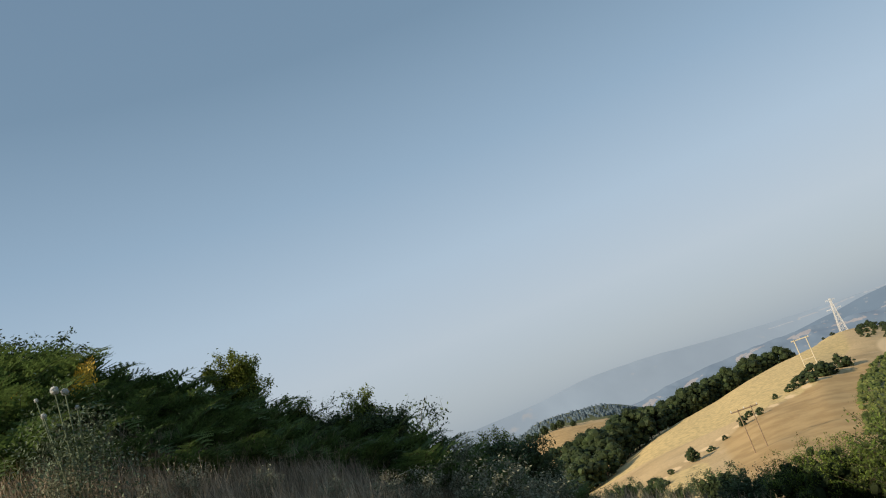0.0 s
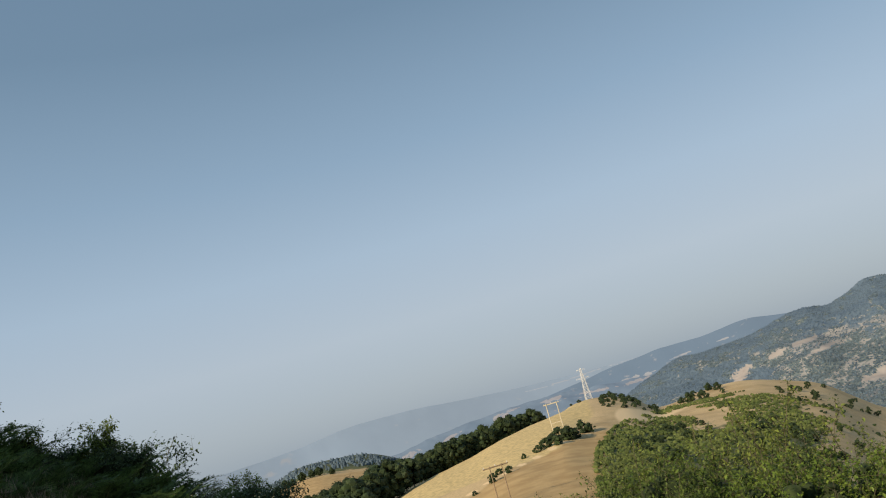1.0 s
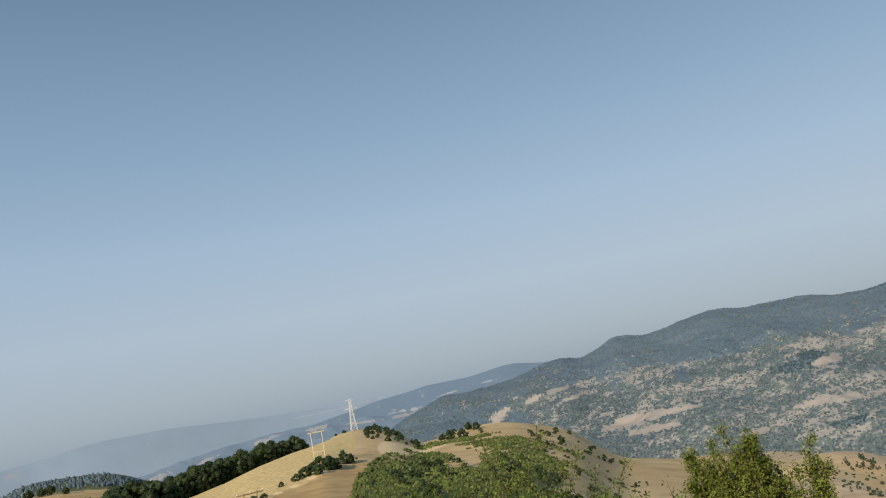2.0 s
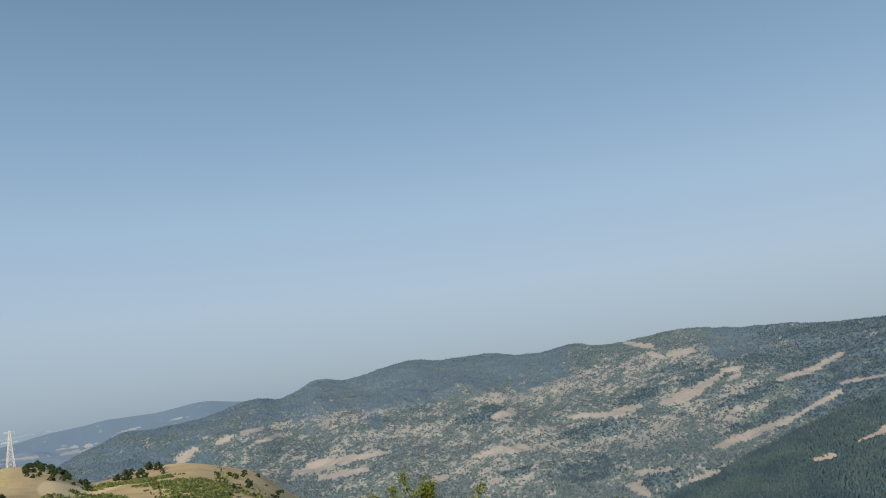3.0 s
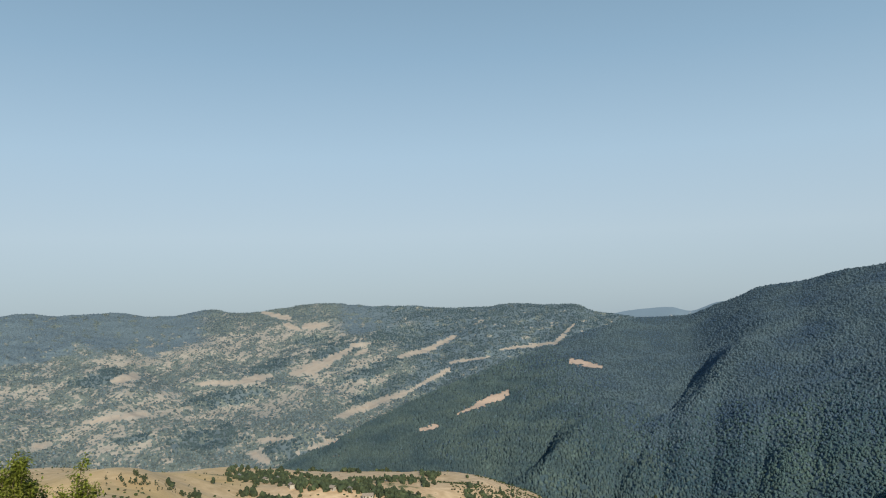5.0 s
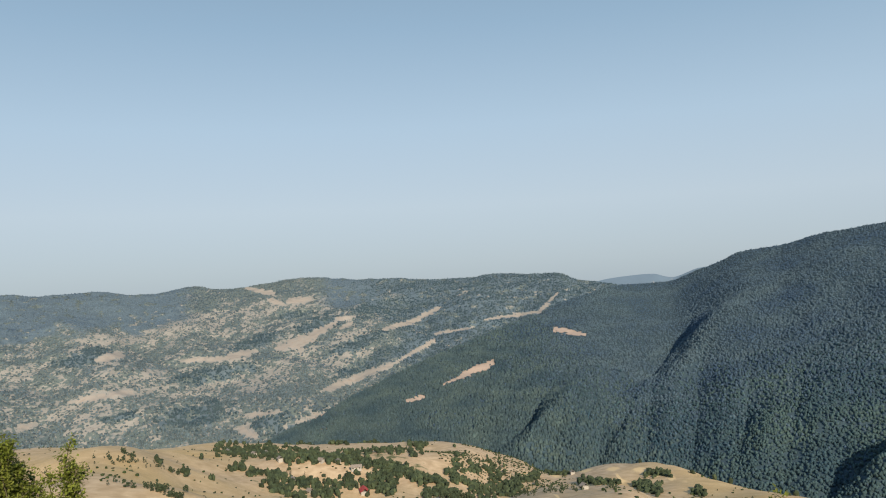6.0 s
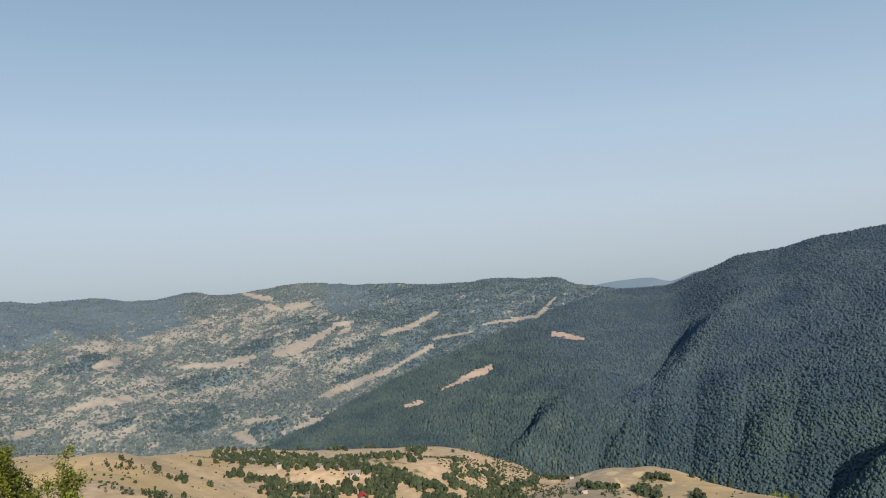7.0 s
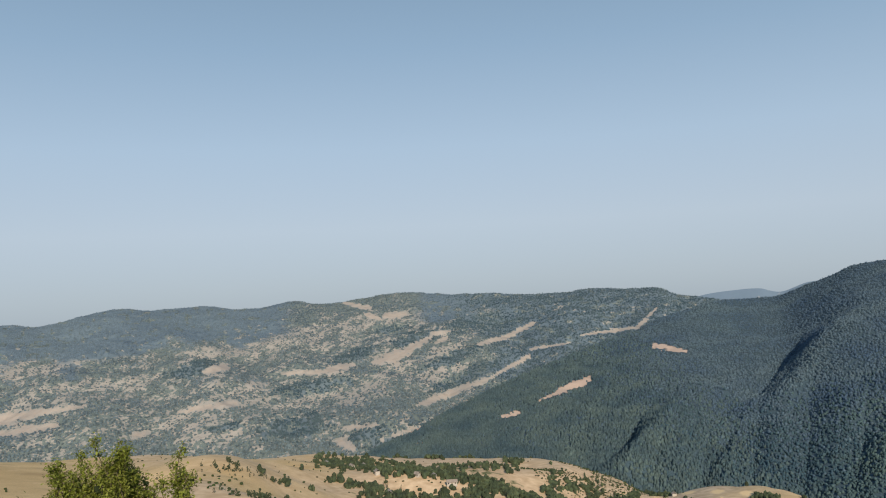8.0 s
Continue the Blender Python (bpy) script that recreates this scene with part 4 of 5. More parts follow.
# lower wood below the crest's end
for a, d, sc in ((6.2, 345, 1.1), (7.0, 330, 1.15), (8.0, 338, 1.2), (9.1, 352, 1.1), (5.4, 360, 0.9), (7.6, 356, 1.2), (10.0, 372, 1.0)):
    more(oaks[random.randrange(3)], a, d, sc, 1.0)
for a, d, sc in ((5.6, 700, 0.8), (6.0, 690, 0.9), (6.5, 705, 0.75), (7.6, 720, 0.6), (7.8, 716, 0.5), (4.2, 960, 0.8), (4.8, 965, 0.9), (5.3, 965, 0.7), (6.0, 968, 0.9), (6.7, 968, 0.8), (7.2, 970, 0.9), (8.1, 965, 0.7), (10.4, 900, 0.6), (12.0, 860, 0.4)):
    more(oaks[random.randrange(3)], a, d, sc, 1.0)

# round shrubs: the hedge, the crest by the pylon, single bushes on the slopes
shrubs = [crown_tree("shrub", "rounded dark green shrub on dry grass", "shrub", 3.2, 4.4, 30, OAK, 140 + k, "shrubs on the golden slopes", trunk_share=0.08, leaves=420, clump=(0.18, 0.36), card=0.10) for k in range(2)]
settle(shrubs[0], 15.0, 232, 1.0)
settle(shrubs[1], 18.9, 262, 0.8)


def shrub_row(rows, spread=0.0, group=""):
    for a, d, sc in rows:
        ob = more(shrubs[random.randrange(2)], a + random.uniform(-spread, spread), d + random.uniform(-6, 6) * (spread > 0), sc * random.uniform(0.85, 1.15), 0.3, random.uniform(0.75, 1.05))
        if group:
            ob["group"] = group


shrub_row([(11.8, 214, 1.0), (12.4, 208, 0.8), (16.3, 240, 0.6), (17.4, 250, 0.5), (19.5, 285, 0.7), (20.2, 275, 0.6), (13.2, 226, 0.5)])
shrub_row([(22.6, 318, 1.0), (23.2, 322, 1.3), (23.8, 326, 1.4), (24.4, 332, 1.6), (24.9, 336, 1.6), (25.4, 342, 1.7), (25.9, 350, 1.5), (26.4, 356, 1.4), (24.1, 318, 1.1), (25.1, 326, 1.3), (21.6, 306, 0.5)], 0.15)
shrub_row([(25.9, 575, 0.6), (26.3, 582, 0.7), (27.8, 580, 0.7), (28.1, 566, 0.8), (28.4, 574, 1.0), (28.6, 552, 0.9), (28.8, 566, 1.1), (29.0, 540, 0.9), (29.2, 558, 1.1), (29.4, 530, 0.9), (29.6, 548, 1.1), (29.8, 536, 1.0), (30.0, 556, 1.1), (30.2, 526, 0.9), (30.5, 540, 1.0), (30.8, 530, 0.8), (28.5, 588, 1.2), (29.3, 578, 1.0), (31.1, 520, 0.7)], 0.2)
shrub_row([(34.2, 600, 1.2), (35.0, 610, 1.6), (35.6, 600, 1.4), (34.8, 585, 1.3), (33.0, 560, 1.5), (33.8, 550, 1.6), (36.0, 560, 1.0), (34.5, 540, 1.8)], 0.2)
shrub_row([(random.uniform(27.9, 31.6), random.uniform(470, 580), random.uniform(0.5, 0.9)) for k in range(34)], 0.1)
# green brush on the slope below the saddle
brush = []
for i in range(95):
    a = random.uniform(29.0, 45.5)
    brush.append((a, random.uniform(130, 400) if a > 32.5 else random.uniform(200, 380), random.uniform(0.5, 1.3)))
shrub_row(brush, 0.1, "green brush below the saddle")
shrub_row([(a, random.uniform(470, 620), random.uniform(0.5, 1.0)) for a in np.linspace(39.5, 45.5, 34)], 0.3, "low bushes on the far side of the round hill")

# valley
valley_trees = [crown_tree("valley_tree", "leafy green tree among valley fields", "tree", 8, (7.0, 5.2, 4.0)[k], 16, VALLEY_LEAF, 170 + k, "valley trees", leaves=150, clump=(0.24, 0.42), card=0.11) for k in range(3)]
poplar = crown_tree("poplar_tree", "tall narrow green poplar by a farmhouse", "tree", 12, 3.4, 34, VALLEY_LEAF, 180, "poplars by the farm", narrow=True)
settle(poplar, 75.4, range_at(75.4, -15.71, 250), 0.8)
for a, e, sc in ((74.8, -15.85, 0.6), (74.2, -15.79, 0.5), (76.4, -15.91, 0.45), (71.6, -14.63, 0.7), (71.35, -14.6, 0.65), (72.6, -14.87, 0.55), (74.5, -15.97, 0.5), (78.5, -15.62, 0.4)):
    more(poplar, a, range_at(a, e, 250), sc)
# tree belts and clumps: bearing and angle below the eye along each, spread, number, size
spots = []


def belt(azs, drops, spread, number, low, high):
    for k in range(number):
        a = random.uniform(azs[0], azs[-1])
        e = float(np.interp(a, azs, drops)) + random.gauss(0, spread)
        d = range_at(a, e, 250, 1100)
        if d < 1090:
            spots.append((a, d, random.uniform(low, high)))


belt([66.5, 68.4, 70.3, 72.3, 73.5], [-12.11, -12.41, -12.73, -13.12, -13.35], 0.19, 135, 0.36, 0.7)
belt([66.4, 68.4, 70.3, 72.3, 73.5], [-12.49, -12.82, -13.19, -13.54, -13.70], 0.15, 120, 0.36, 0.7)
belt([73.5, 75.1, 76.7, 78.7, 81.0], [-13.43, -13.80, -14.09, -14.71, -15.55], 0.17, 142, 0.36, 0.7)
belt([74.7, 76.7, 77.6, 79.2, 81.1], [-13.30, -13.55, -13.34, -13.50, -13.86], 0.12, 60, 0.24, 0.49)
belt([67.3, 68.1, 68.7, 70.2, 71.0], [-13.80, -13.63, -14.07, -14.47, -14.52], 0.10, 51, 0.24, 0.57)
belt([69.6, 70.6, 71.8, 73.4], [-14.86, -14.78, -15.09, -15.33], 0.19, 45, 0.4, 0.82)
belt([70.2, 71.3, 72.5], [-15.37, -15.73, -16.23], 0.19, 51, 0.48, 0.9)
belt([73.1, 74.2, 75.0], [-15.69, -15.71, -16.01], 0.31, 51, 0.48, 0.9)
belt([75.0, 76.2, 77.4, 79.1], [-15.52, -15.70, -15.92, -16.19], 0.15, 60, 0.32, 0.66)
belt([77.0, 78.3, 79.1], [-15.58, -15.37, -15.74], 0.19, 36, 0.32, 0.66)
belt([79.1, 80.2, 81.0], [-14.89, -15.04, -15.55], 0.19, 51, 0.48, 0.82)
belt([81.1, 82.3, 83.6], [-16.63, -16.63, -16.92], 0.23, 51, 0.4, 0.74)
belt([81.0, 81.8, 82.8], [-15.29, -15.60, -15.89], 0.15, 30, 0.24, 0.49)
belt([83.1, 84.4, 85.7, 87.3, 88.6, 89.6], [-17.05, -16.89, -16.56, -16.24, -15.90, -15.69], 0.19, 165, 0.4, 0.78)
belt([85.6, 87.3, 89.4], [-17.24, -16.85, -16.68], 0.12, 36, 0.24, 0.49)
belt([83.3, 85.3, 87.4], [-14.65, -15.01, -15.21], 0.35, 60, 0.12, 0.33)
belt([82.8, 84.1, 85.1], [-15.20, -15.84, -16.38], 0.15, 45, 0.2, 0.41)
belt([89.9, 91.5, 92.1], [-15.32, -15.46, -15.40], 0.08, 18, 0.32, 0.57)
belt([92.3, 93.3, 95.1], [-16.08, -15.90, -16.28], 0.12, 45, 0.24, 0.49)
belt([89.8, 91.4, 93.1], [-16.69, -16.49, -16.35], 0.08, 36, 0.24, 0.41)
belt([96.6, 97.4, 98.1], [-16.34, -16.26, -16.47], 0.19, 60, 0.4, 0.74)
belt([97.1, 97.9, 98.8], [-15.48, -15.39, -15.49], 0.08, 27, 0.16, 0.33)
belt([100.4, 100.8, 101.1], [-16.56, -16.54, -16.61], 0.10, 18, 0.32, 0.49)
belt([103.4, 104.5, 105.9], [-16.91, -16.96, -17.05], 0.06, 21, 0.24, 0.41)
belt([80.1, 80.9, 81.6], [-13.17, -13.26, -13.19], 0.12, 30, 0.32, 0.66)
belt([74.5, 75.1, 75.8], [-12.40, -12.64, -12.58], 0.10, 18, 0.32, 0.66)
belt([58.7, 59.9, 61.3, 63.4], [-11.74, -12.17, -12.59, -13.04], 0.19, 60, 0.16, 0.37)
belt([61.7, 62.6, 63.7, 64.4], [-14.04, -14.53, -15.05, -15.38], 0.10, 45, 0.24, 0.49)
belt([63.4, 63.9, 64.5], [-13.33, -13.52, -13.70], 0.06, 13, 0.24, 0.49)
belt([60.4, 60.9, 61.3], [-11.70, -11.96, -12.15], 0.06, 12, 0.24, 0.49)
belt([59.1, 59.6, 65.2], [-13.49, -13.72, -14.90], 0.12, 10, 0.32, 0.49)
belt([52, 70, 85, 107], [-13, -14, -15, -16.7], 0.8, 45, 0.12, 0.29)
spots.sort(key=lambda q: q[1])
for k, (a, d, sc) in enumerate(spots[:295]):
    if k < 3:
        settle(valley_trees[k], a, d, sc, 0.5)
    else:
        more(valley_trees[random.randrange(3)], a, d, sc, 0.5, random.uniform(0.75, 1.15))


def scatter_stuff(name, mat, templates, az, r, wide, tall, label, category):
    z = ground_z(az, r)
    w, h = rng.uniform(*wide, len(az)), rng.uniform(*tall, len(az))
    v, f = place_all(templates, polar(az, r, z - 0.12 * h), w, h)
    tagged(new(name, mesh_of(name, v, f, [mat])), label, category, kind="stuff")


rest = np.array([(a, d) for a, d, sc in spots[295:]])
az = np.repeat(rest[:, 0], 3) + rng.normal(0, 0.07, 3 * len(rest))
r = np.repeat(rest[:, 1], 3) + rng.normal(0, 4, 3 * len(rest))
scatter_stuff("valley_trees", VALLEY_LEAF, SMALL + SPIRES[:2], az, r, (2.2, 5.5), (2.4, 6.0), "clumped green trees along the valley folds", "trees")
az, r = rng.uniform(44, 86, 6500), rng.uniform(1040, 2100, 6500)
keep = fbm(az * 18, r, 90, 3, 99) > -0.15
scatter_stuff("valley_woods", VALLEY_LEAF, SMALL, az[keep], r[keep], (3, 7), (3, 7), "dark green village woods along the valley floor", "woods")
az = np.concatenate([rng.uniform(81, 91.5, 2600), rng.uniform(52, 108, 1500), rng.uniform(39, 47, 220)])
r = np.concatenate([rng.uniform(620, 980, 2600), rng.uniform(330, 960, 1500), rng.uniform(430, 640, 220)])
keep = fbm(az * 14, r, 70, 3, 103) > 0.12
scatter_stuff("hillside_bushes", OAK, SMALL, az[keep], r[keep], (0.7, 2.8), (0.5, 1.8), "small dark bushes dotted over dry valley slopes", "bushes")
az, r = rng.uniform(25.5, 47.5, 12500), np.sqrt(rng.uniform(45**2, 540**2, 12500))
keep = (fbm(az * 6, r, 40, 3, 101) > -0.32 + 1.1 * smooth(38.5, 42.5, az) * smooth(170, 290, r)) & (az > np.interp(r, [45, 200, 320, 400, 480, 600], [25.5, 26.0, 26.8, 29.0, 31.0, 33.5]) + 0.4 * fbm(r, az, 60, 2, 5))
brush_az, brush_r = az[keep], r[keep]
scatter_stuff("green_brush", BRUSH, SMALL + DOMES, brush_az, brush_r, (0.8, 2.4), (0.6, 1.7), "low green brush and bracken covering the slope", "brush")
# loose leaf sprays over the nearer brush
sel = rng.choice(np.where(brush_r < 260)[0], 34000)
spray = polar(brush_az[sel], brush_r[sel], ground_z(brush_az[sel], brush_r[sel])) + rng.normal(0, 1, (len(sel), 3)) * (0.85, 0.85, 0.4) + (0, 0, 0.85)
v, f = leaf_cards(spray, 0.42, rng)
tagged(new("brush_leaves", mesh_of("brush_leaves", v, f, [BRUSH])), "leafy sprays over the green brush", "leaves", kind="stuff")


WHITE_WALL = m_varied("whitewashed_wall", (0.36, 0.34, 0.31), (0.46, 0.44, 0.41), 1.4, 0.9, 0.05, island=0.0)
TIN_ROOF = m_varied("weathered_tin_roof", (0.20, 0.175, 0.155), (0.30, 0.26, 0.23), 0.9, 0.5, 0.1, island=0.1)
RED_ROOF = m_varied("red_painted_roof", (0.36, 0.05, 0.05), (0.46, 0.08, 0.07), 0.9, 0.6, 0.1, island=0.1)
DARK_GLASS = m_varied("dark_window_glass", (0.02, 0.025, 0.03), (0.035, 0.04, 0.045), 0.4, 0.15, island=0.0)
WOOD = m_varied("weathered_wood", (0.20, 0.14, 0.085), (0.33, 0.25, 0.16), 0.5, 0.9, 0.05, island=0.15)
STEEL = m_varied("galvanised_steel", (0.62, 0.62, 0.60), (0.74, 0.74, 0.71), 0.8, 0.5, island=0.08)
PALE_POLE = m_varied("pale_sunlit_pole", (0.55, 0.48, 0.33), (0.68, 0.60, 0.42), 0.7, 0.8, island=0.08)


def box(sx, sy, sz, at_=(0, 0, 0), bevel=0.0):
    bm = bmesh.new()
    bmesh.ops.create_cube(bm, size=1.0)
    for v in bm.verts:
        v.co = Vector((v.co.x * sx + at_[0], v.co.y * sy + at_[1], v.co.z * sz + at_[2]))
    if bevel:
        bmesh.ops.bevel(bm, geom=bm.edges[:], offset=bevel, segments=1, affect="EDGES")
    bm.verts.ensure_lookup_table()
    v = np.array([p.co[:] for p in bm.verts])
    quads = [[q.index for q in p.verts] for p in bm.faces if len(p.verts) == 4]
    tris = [[q.index for q in p.verts] for p in bm.faces if len(p.verts) == 3]
    bm.free()
    return v, [np.array(x) for x in (quads, tris) if x]


def one_box(name, mat, *args, **kw):
    v, f = box(*args, **kw)
    return mesh_of(name, v, f, [mat])


def house(label, sx, sy, h, roof_mat, az, r, turn):
    ob = thing("house", label, "house", "houses in the valley")
    part("wall", one_box("wall", WHITE_WALL, sx, sy, h + 1.6, (0, 0, h / 2 - 0.8), bevel=0.05), ob)
    o, g = 0.55, 0.42 * sy
    v = np.array([(-sx / 2 - o, -sy / 2 - o, h - 0.2), (sx / 2 + o, -sy / 2 - o, h - 0.2), (sx / 2 + o, sy / 2 + o, h - 0.2), (-sx / 2 - o, sy / 2 + o, h - 0.2),
                  (-sx / 2 - o, 0, h + g), (sx / 2 + o, 0, h + g)])
    v = np.concatenate([v, v + (0, 0, 0.18)])
    f4 = np.array([(6, 7, 11, 10), (8, 9, 10, 11), (0, 4, 5, 1), (2, 5, 4, 3), (0, 1, 7, 6), (2, 3, 9, 8), (1, 5, 11, 7), (5, 2, 8, 11), (3, 4, 10, 9), (4, 0, 6, 10)])
    part("roof", mesh_of("roof", v, f4, [roof_mat]), ob)
    for k in range(3):
        x = -sx / 2 + sx * (k + 0.5) / 3
        for s in (-1, 1):
            if k == 1 and s == -1:
                part("door", one_box("door", WOOD, 1.0, 0.08, 2.05, (x, s * (sy / 2 + 0.03), 1.02)), ob)
            else:
                w = part("window", one_box("window", WOOD, 1.15, 0.1, 1.25, (x, s * (sy / 2 + 0.02), 1.6)), ob)
                part("pane", one_box("pane", DARK_GLASS, 0.95, 0.06, 1.05, (x, s * (sy / 2 + 0.06), 1.6)), w)
    ob.matrix_basis = Matrix.LocRotScale(at(az, r), Euler((0, 0, turn)), None)
    return ob


house("long white farmhouse with a red roof among trees", 11, 6.5, 3.2, RED_ROOF, 76.8, range_at(76.8, -16.25, 300), 0.35)
for a, e, sx, t in ((67.3, -12.66, 7, 0.4), (69.1, -12.99, 6, 0.9), (69.9, -13.0, 6, 0.1), (70.9, -13.52, 7, 0.6), (73.8, -13.88, 6, 1.2), (75.0, -14.07, 6, 0.3), (72.9, -15.88, 6, 1.0), (71.7, -15.01, 8, 0.4), (92.0, -15.47, 5, 0.2), (92.8, -16.5, 4, 0.5), (76.3, -14.6, 12, -1.3)):
    house("small white house with a weathered tin roof", sx * 0.75, 4.4, 2.5, TIN_ROOF, a, range_at(a, e, 250), t)
for a, d, sx in ((62.4, 1120, 9), (62.9, 1160, 8), (63.6, 1130, 10), (64.2, 1150, 9), (64.7, 1110, 8), (61.9, 1140, 8), (55.6, 1100, 9), (68.0, 1120, 8), (52.0, 1250, 8), (48.6, 1120, 9)):
    house("pale village house with a tin roof under trees", sx, 6, 3.2, TIN_ROOF, a, d, random.uniform(0, 1.5))


# ---- power line ----
def bar(a, b, w):
    return tube([a, b], [w, w], 4)


def lattice_tower(az, r, height):
    ob = thing("transmission_tower", "white lattice steel power tower on the hilltop", "pylon")

    def half(z):
        u = z / height
        return height * (0.078 * (1 - u) ** 1.25 + 0.02)
    levels = [height * u for u in (0, 0.16, 0.30, 0.42, 0.53, 0.63, 0.72, 0.80, 0.87, 0.94, 1.0)]
    corner = [(1, 1), (-1, 1), (-1, -1), (1, -1)]
    for cx, cy in corner:
        v, f = tube([(cx * half(z), cy * half(z), z - (0.5 if z == 0 else 0)) for z in levels], [0.17] * len(levels), 4)
        part("leg", mesh_of("leg", v, f, [STEEL]), ob)
    for i in range(len(levels) - 1):
        z0, z1 = levels[i], levels[i + 1]
        rods = []
        for k in range(4):
            (ax, ay), (bx, by) = corner[k], corner[(k + 1) % 4]
            rods.append(bar((ax * half(z0), ay * half(z0), z0), (bx * half(z1), by * half(z1), z1), 0.085))
            rods.append(bar((bx * half(z0), by * half(z0), z0), (ax * half(z1), ay * half(z1), z1), 0.085))
            rods.append(bar((ax * half(z1), ay * half(z1), z1), (bx * half(z1), by * half(z1), z1), 0.05))
        v, f = joined(rods)
        part("brace", mesh_of("brace", v, f, [STEEL]), ob)
    for z, reach in ((0.70, 0.20), (0.97, 0.13)):
        zz, hw = z * height, half(z * height)
        for s in (-1, 1):
            tip = (s * reach * height, 0, zz)
            rods = [bar((s * hw, c * hw, zz), tip, 0.1) for c in (-1, 1)] + [bar((s * hw, c * hw, zz - 0.045 * height), tip, 0.1) for c in (-1, 1)]
            rods += [bar((s * (hw + (reach * height - hw) * q), 0, zz), (s * (hw + (reach * height - hw) * q), 0, zz - 0.045 * height * (1 - q)), 0.07) for q in (0.3, 0.6)]
            v, f = joined(rods)
            arm = part("crossarm", mesh_of("crossarm", v, f, [STEEL]), ob)
            v, f = tube([(tip[0], 0, zz), (tip[0], 0, zz - 0.5), (tip[0], 0, zz - 1.3)], [0.06, 0.12, 0.06], 6)
            part("insulator", mesh_of("insulator", v, f, [STEEL]), arm)
    ob.matrix_basis = Matrix.LocRotScale(at(az, r), Euler((0, 0, radians(-az + 12))), None)
    return ob


def pole_pair(label, az, r, height, gap, mat, thick, mid, turn, over=0.0):
    ob = thing("h_frame_pole", label, "utility pole", "wooden power line poles")
    for s in (-1, 1):
        v, f = tube([(s * gap / 2, 0, -0.8), (s * gap / 2, 0, height * 0.5), (s * gap / 2, 0, height)], [thick, thick * 0.9, thick * 0.75], 8)
        part("pole", mesh_of("pole", v, f, [mat]), ob)
    part("crossbar", one_box("crossbar", mat, gap * (1.35 + over), thick * 1.6, thick * 1.8, (0, thick * 1.5, height - 0.4), bevel=0.01), ob)
    if mid:
        part("tie_beam", one_box("tie_beam", mat, gap, thick * 1.3, thick * 1.4, (0, 0, height * 0.33), bevel=0.01), ob)
    for x in (-gap * (0.62 + over / 2), 0, gap * (0.62 + over / 2)):
        v, f = tube([(x, thick * 1.5, height - 0.35), (x, thick * 1.5, height - 0.1), (x, thick * 1.5, height + 0.18)], [0.05, 0.1, 0.04], 6)
        part("insulator", mesh_of("insulator", v, f, [STEEL]), ob)
    ob.matrix_basis = Matrix.LocRotScale(at(az, r), Euler((0, 0, turn)), None)
    return ob


lattice_tower(27.08, 598, 600 * (math.tan(radians(4.62)) - math.tan(radians(2.38))))
hr = range_at(24.4, -6.3, 120)
pole_pair("pale twin-pole power line frame on the stubble slope", 24.4, hr, hr * (math.tan(radians(6.3)) - math.tan(radians(4.2))), hr * math.tan(radians(0.78)), PALE_POLE, 0.24, True, radians(-24.4 + 8), 0.15)
hr = range_at(19.35, -10.2, 100)
pole_pair("dark wooden twin poles standing in a dry field", 19.35, hr, hr * (math.tan(radians(10.2)) - math.tan(radians(7.3))), hr * math.tan(radians(0.9)), WOOD, 0.15, False, radians(-19.35 + 10), 0.75)


# ---- the bank beside the path: bracken, shrubs, dry grass ----
BRACKEN = m_leaf("bracken_green", (0.056, 0.104, 0.03), (0.165, 0.228, 0.062), 0.8, 0.6, 0.45, 0.35)
BRACKEN_GOLD = m_leaf("bracken_turning_gold", (0.60, 0.31, 0.025), (0.78, 0.56, 0.09), 0.25, 0.6, 0.4, 0.35)
# leaf colour brightened in place of sun on the shrub tops
SHRUB_LEAF = m_leaf("shrub_leaf", (0.14, 0.18, 0.034), (0.26, 0.30, 0.064), 0.6, 0.5, 0.5, 0.3)
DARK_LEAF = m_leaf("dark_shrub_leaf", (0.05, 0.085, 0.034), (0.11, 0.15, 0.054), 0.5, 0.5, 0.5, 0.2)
YOUNG_LEAF = m_leaf("yellow_green_leaf", (0.15, 0.19, 0.03), (0.26, 0.29, 0.06), 0.4, 0.5, 0.4, 0.35)
THICKET_LEAF = m_leaf("thicket_leaf", (0.088, 0.142, 0.02), (0.20, 0.265, 0.043), 0.6, 0.5, 0.5, 0.3)
BRAMBLE = m_leaf("dark_bramble_leaf", (0.06, 0.10, 0.018), (0.145, 0.195, 0.036), 0.6, 0.5, 0.5, 0.3)
# near-black green, painted shade for the gaps inside bushes
INNER_SHADE = m_varied("painted_inner_shade", (0.02, 0.032, 0.012), (0.045, 0.062, 0.02), 0.08, 0.9, 0.05, island=0.4)
WEED = m_leaf("pale_weed", (0.24, 0.25, 0.165), (0.40, 0.40, 0.28), 0.3, 0.9, 0.4, 0.25)
TWIG = m_varied("grey_twig", (0.07, 0.065, 0.038), (0.14, 0.125, 0.07), 0.06, 0.95, island=0.2)
STRAW = m_leaf("dry_grass_blade", (0.27, 0.22, 0.152), (0.45, 0.37, 0.265), 0.5, 0.9, 0.5, 0.25)
GREEN_BLADE = m_leaf("green_grass_blade", (0.09, 0.13, 0.05), (0.17, 0.21, 0.08), 0.5, 0.8, 0.5, 0.25)
THISTLE = m_varied("globe_thistle", (0.26, 0.28, 0.27), (0.40, 0.42, 0.41), 0.05, 0.95, 0.01, island=0.2)
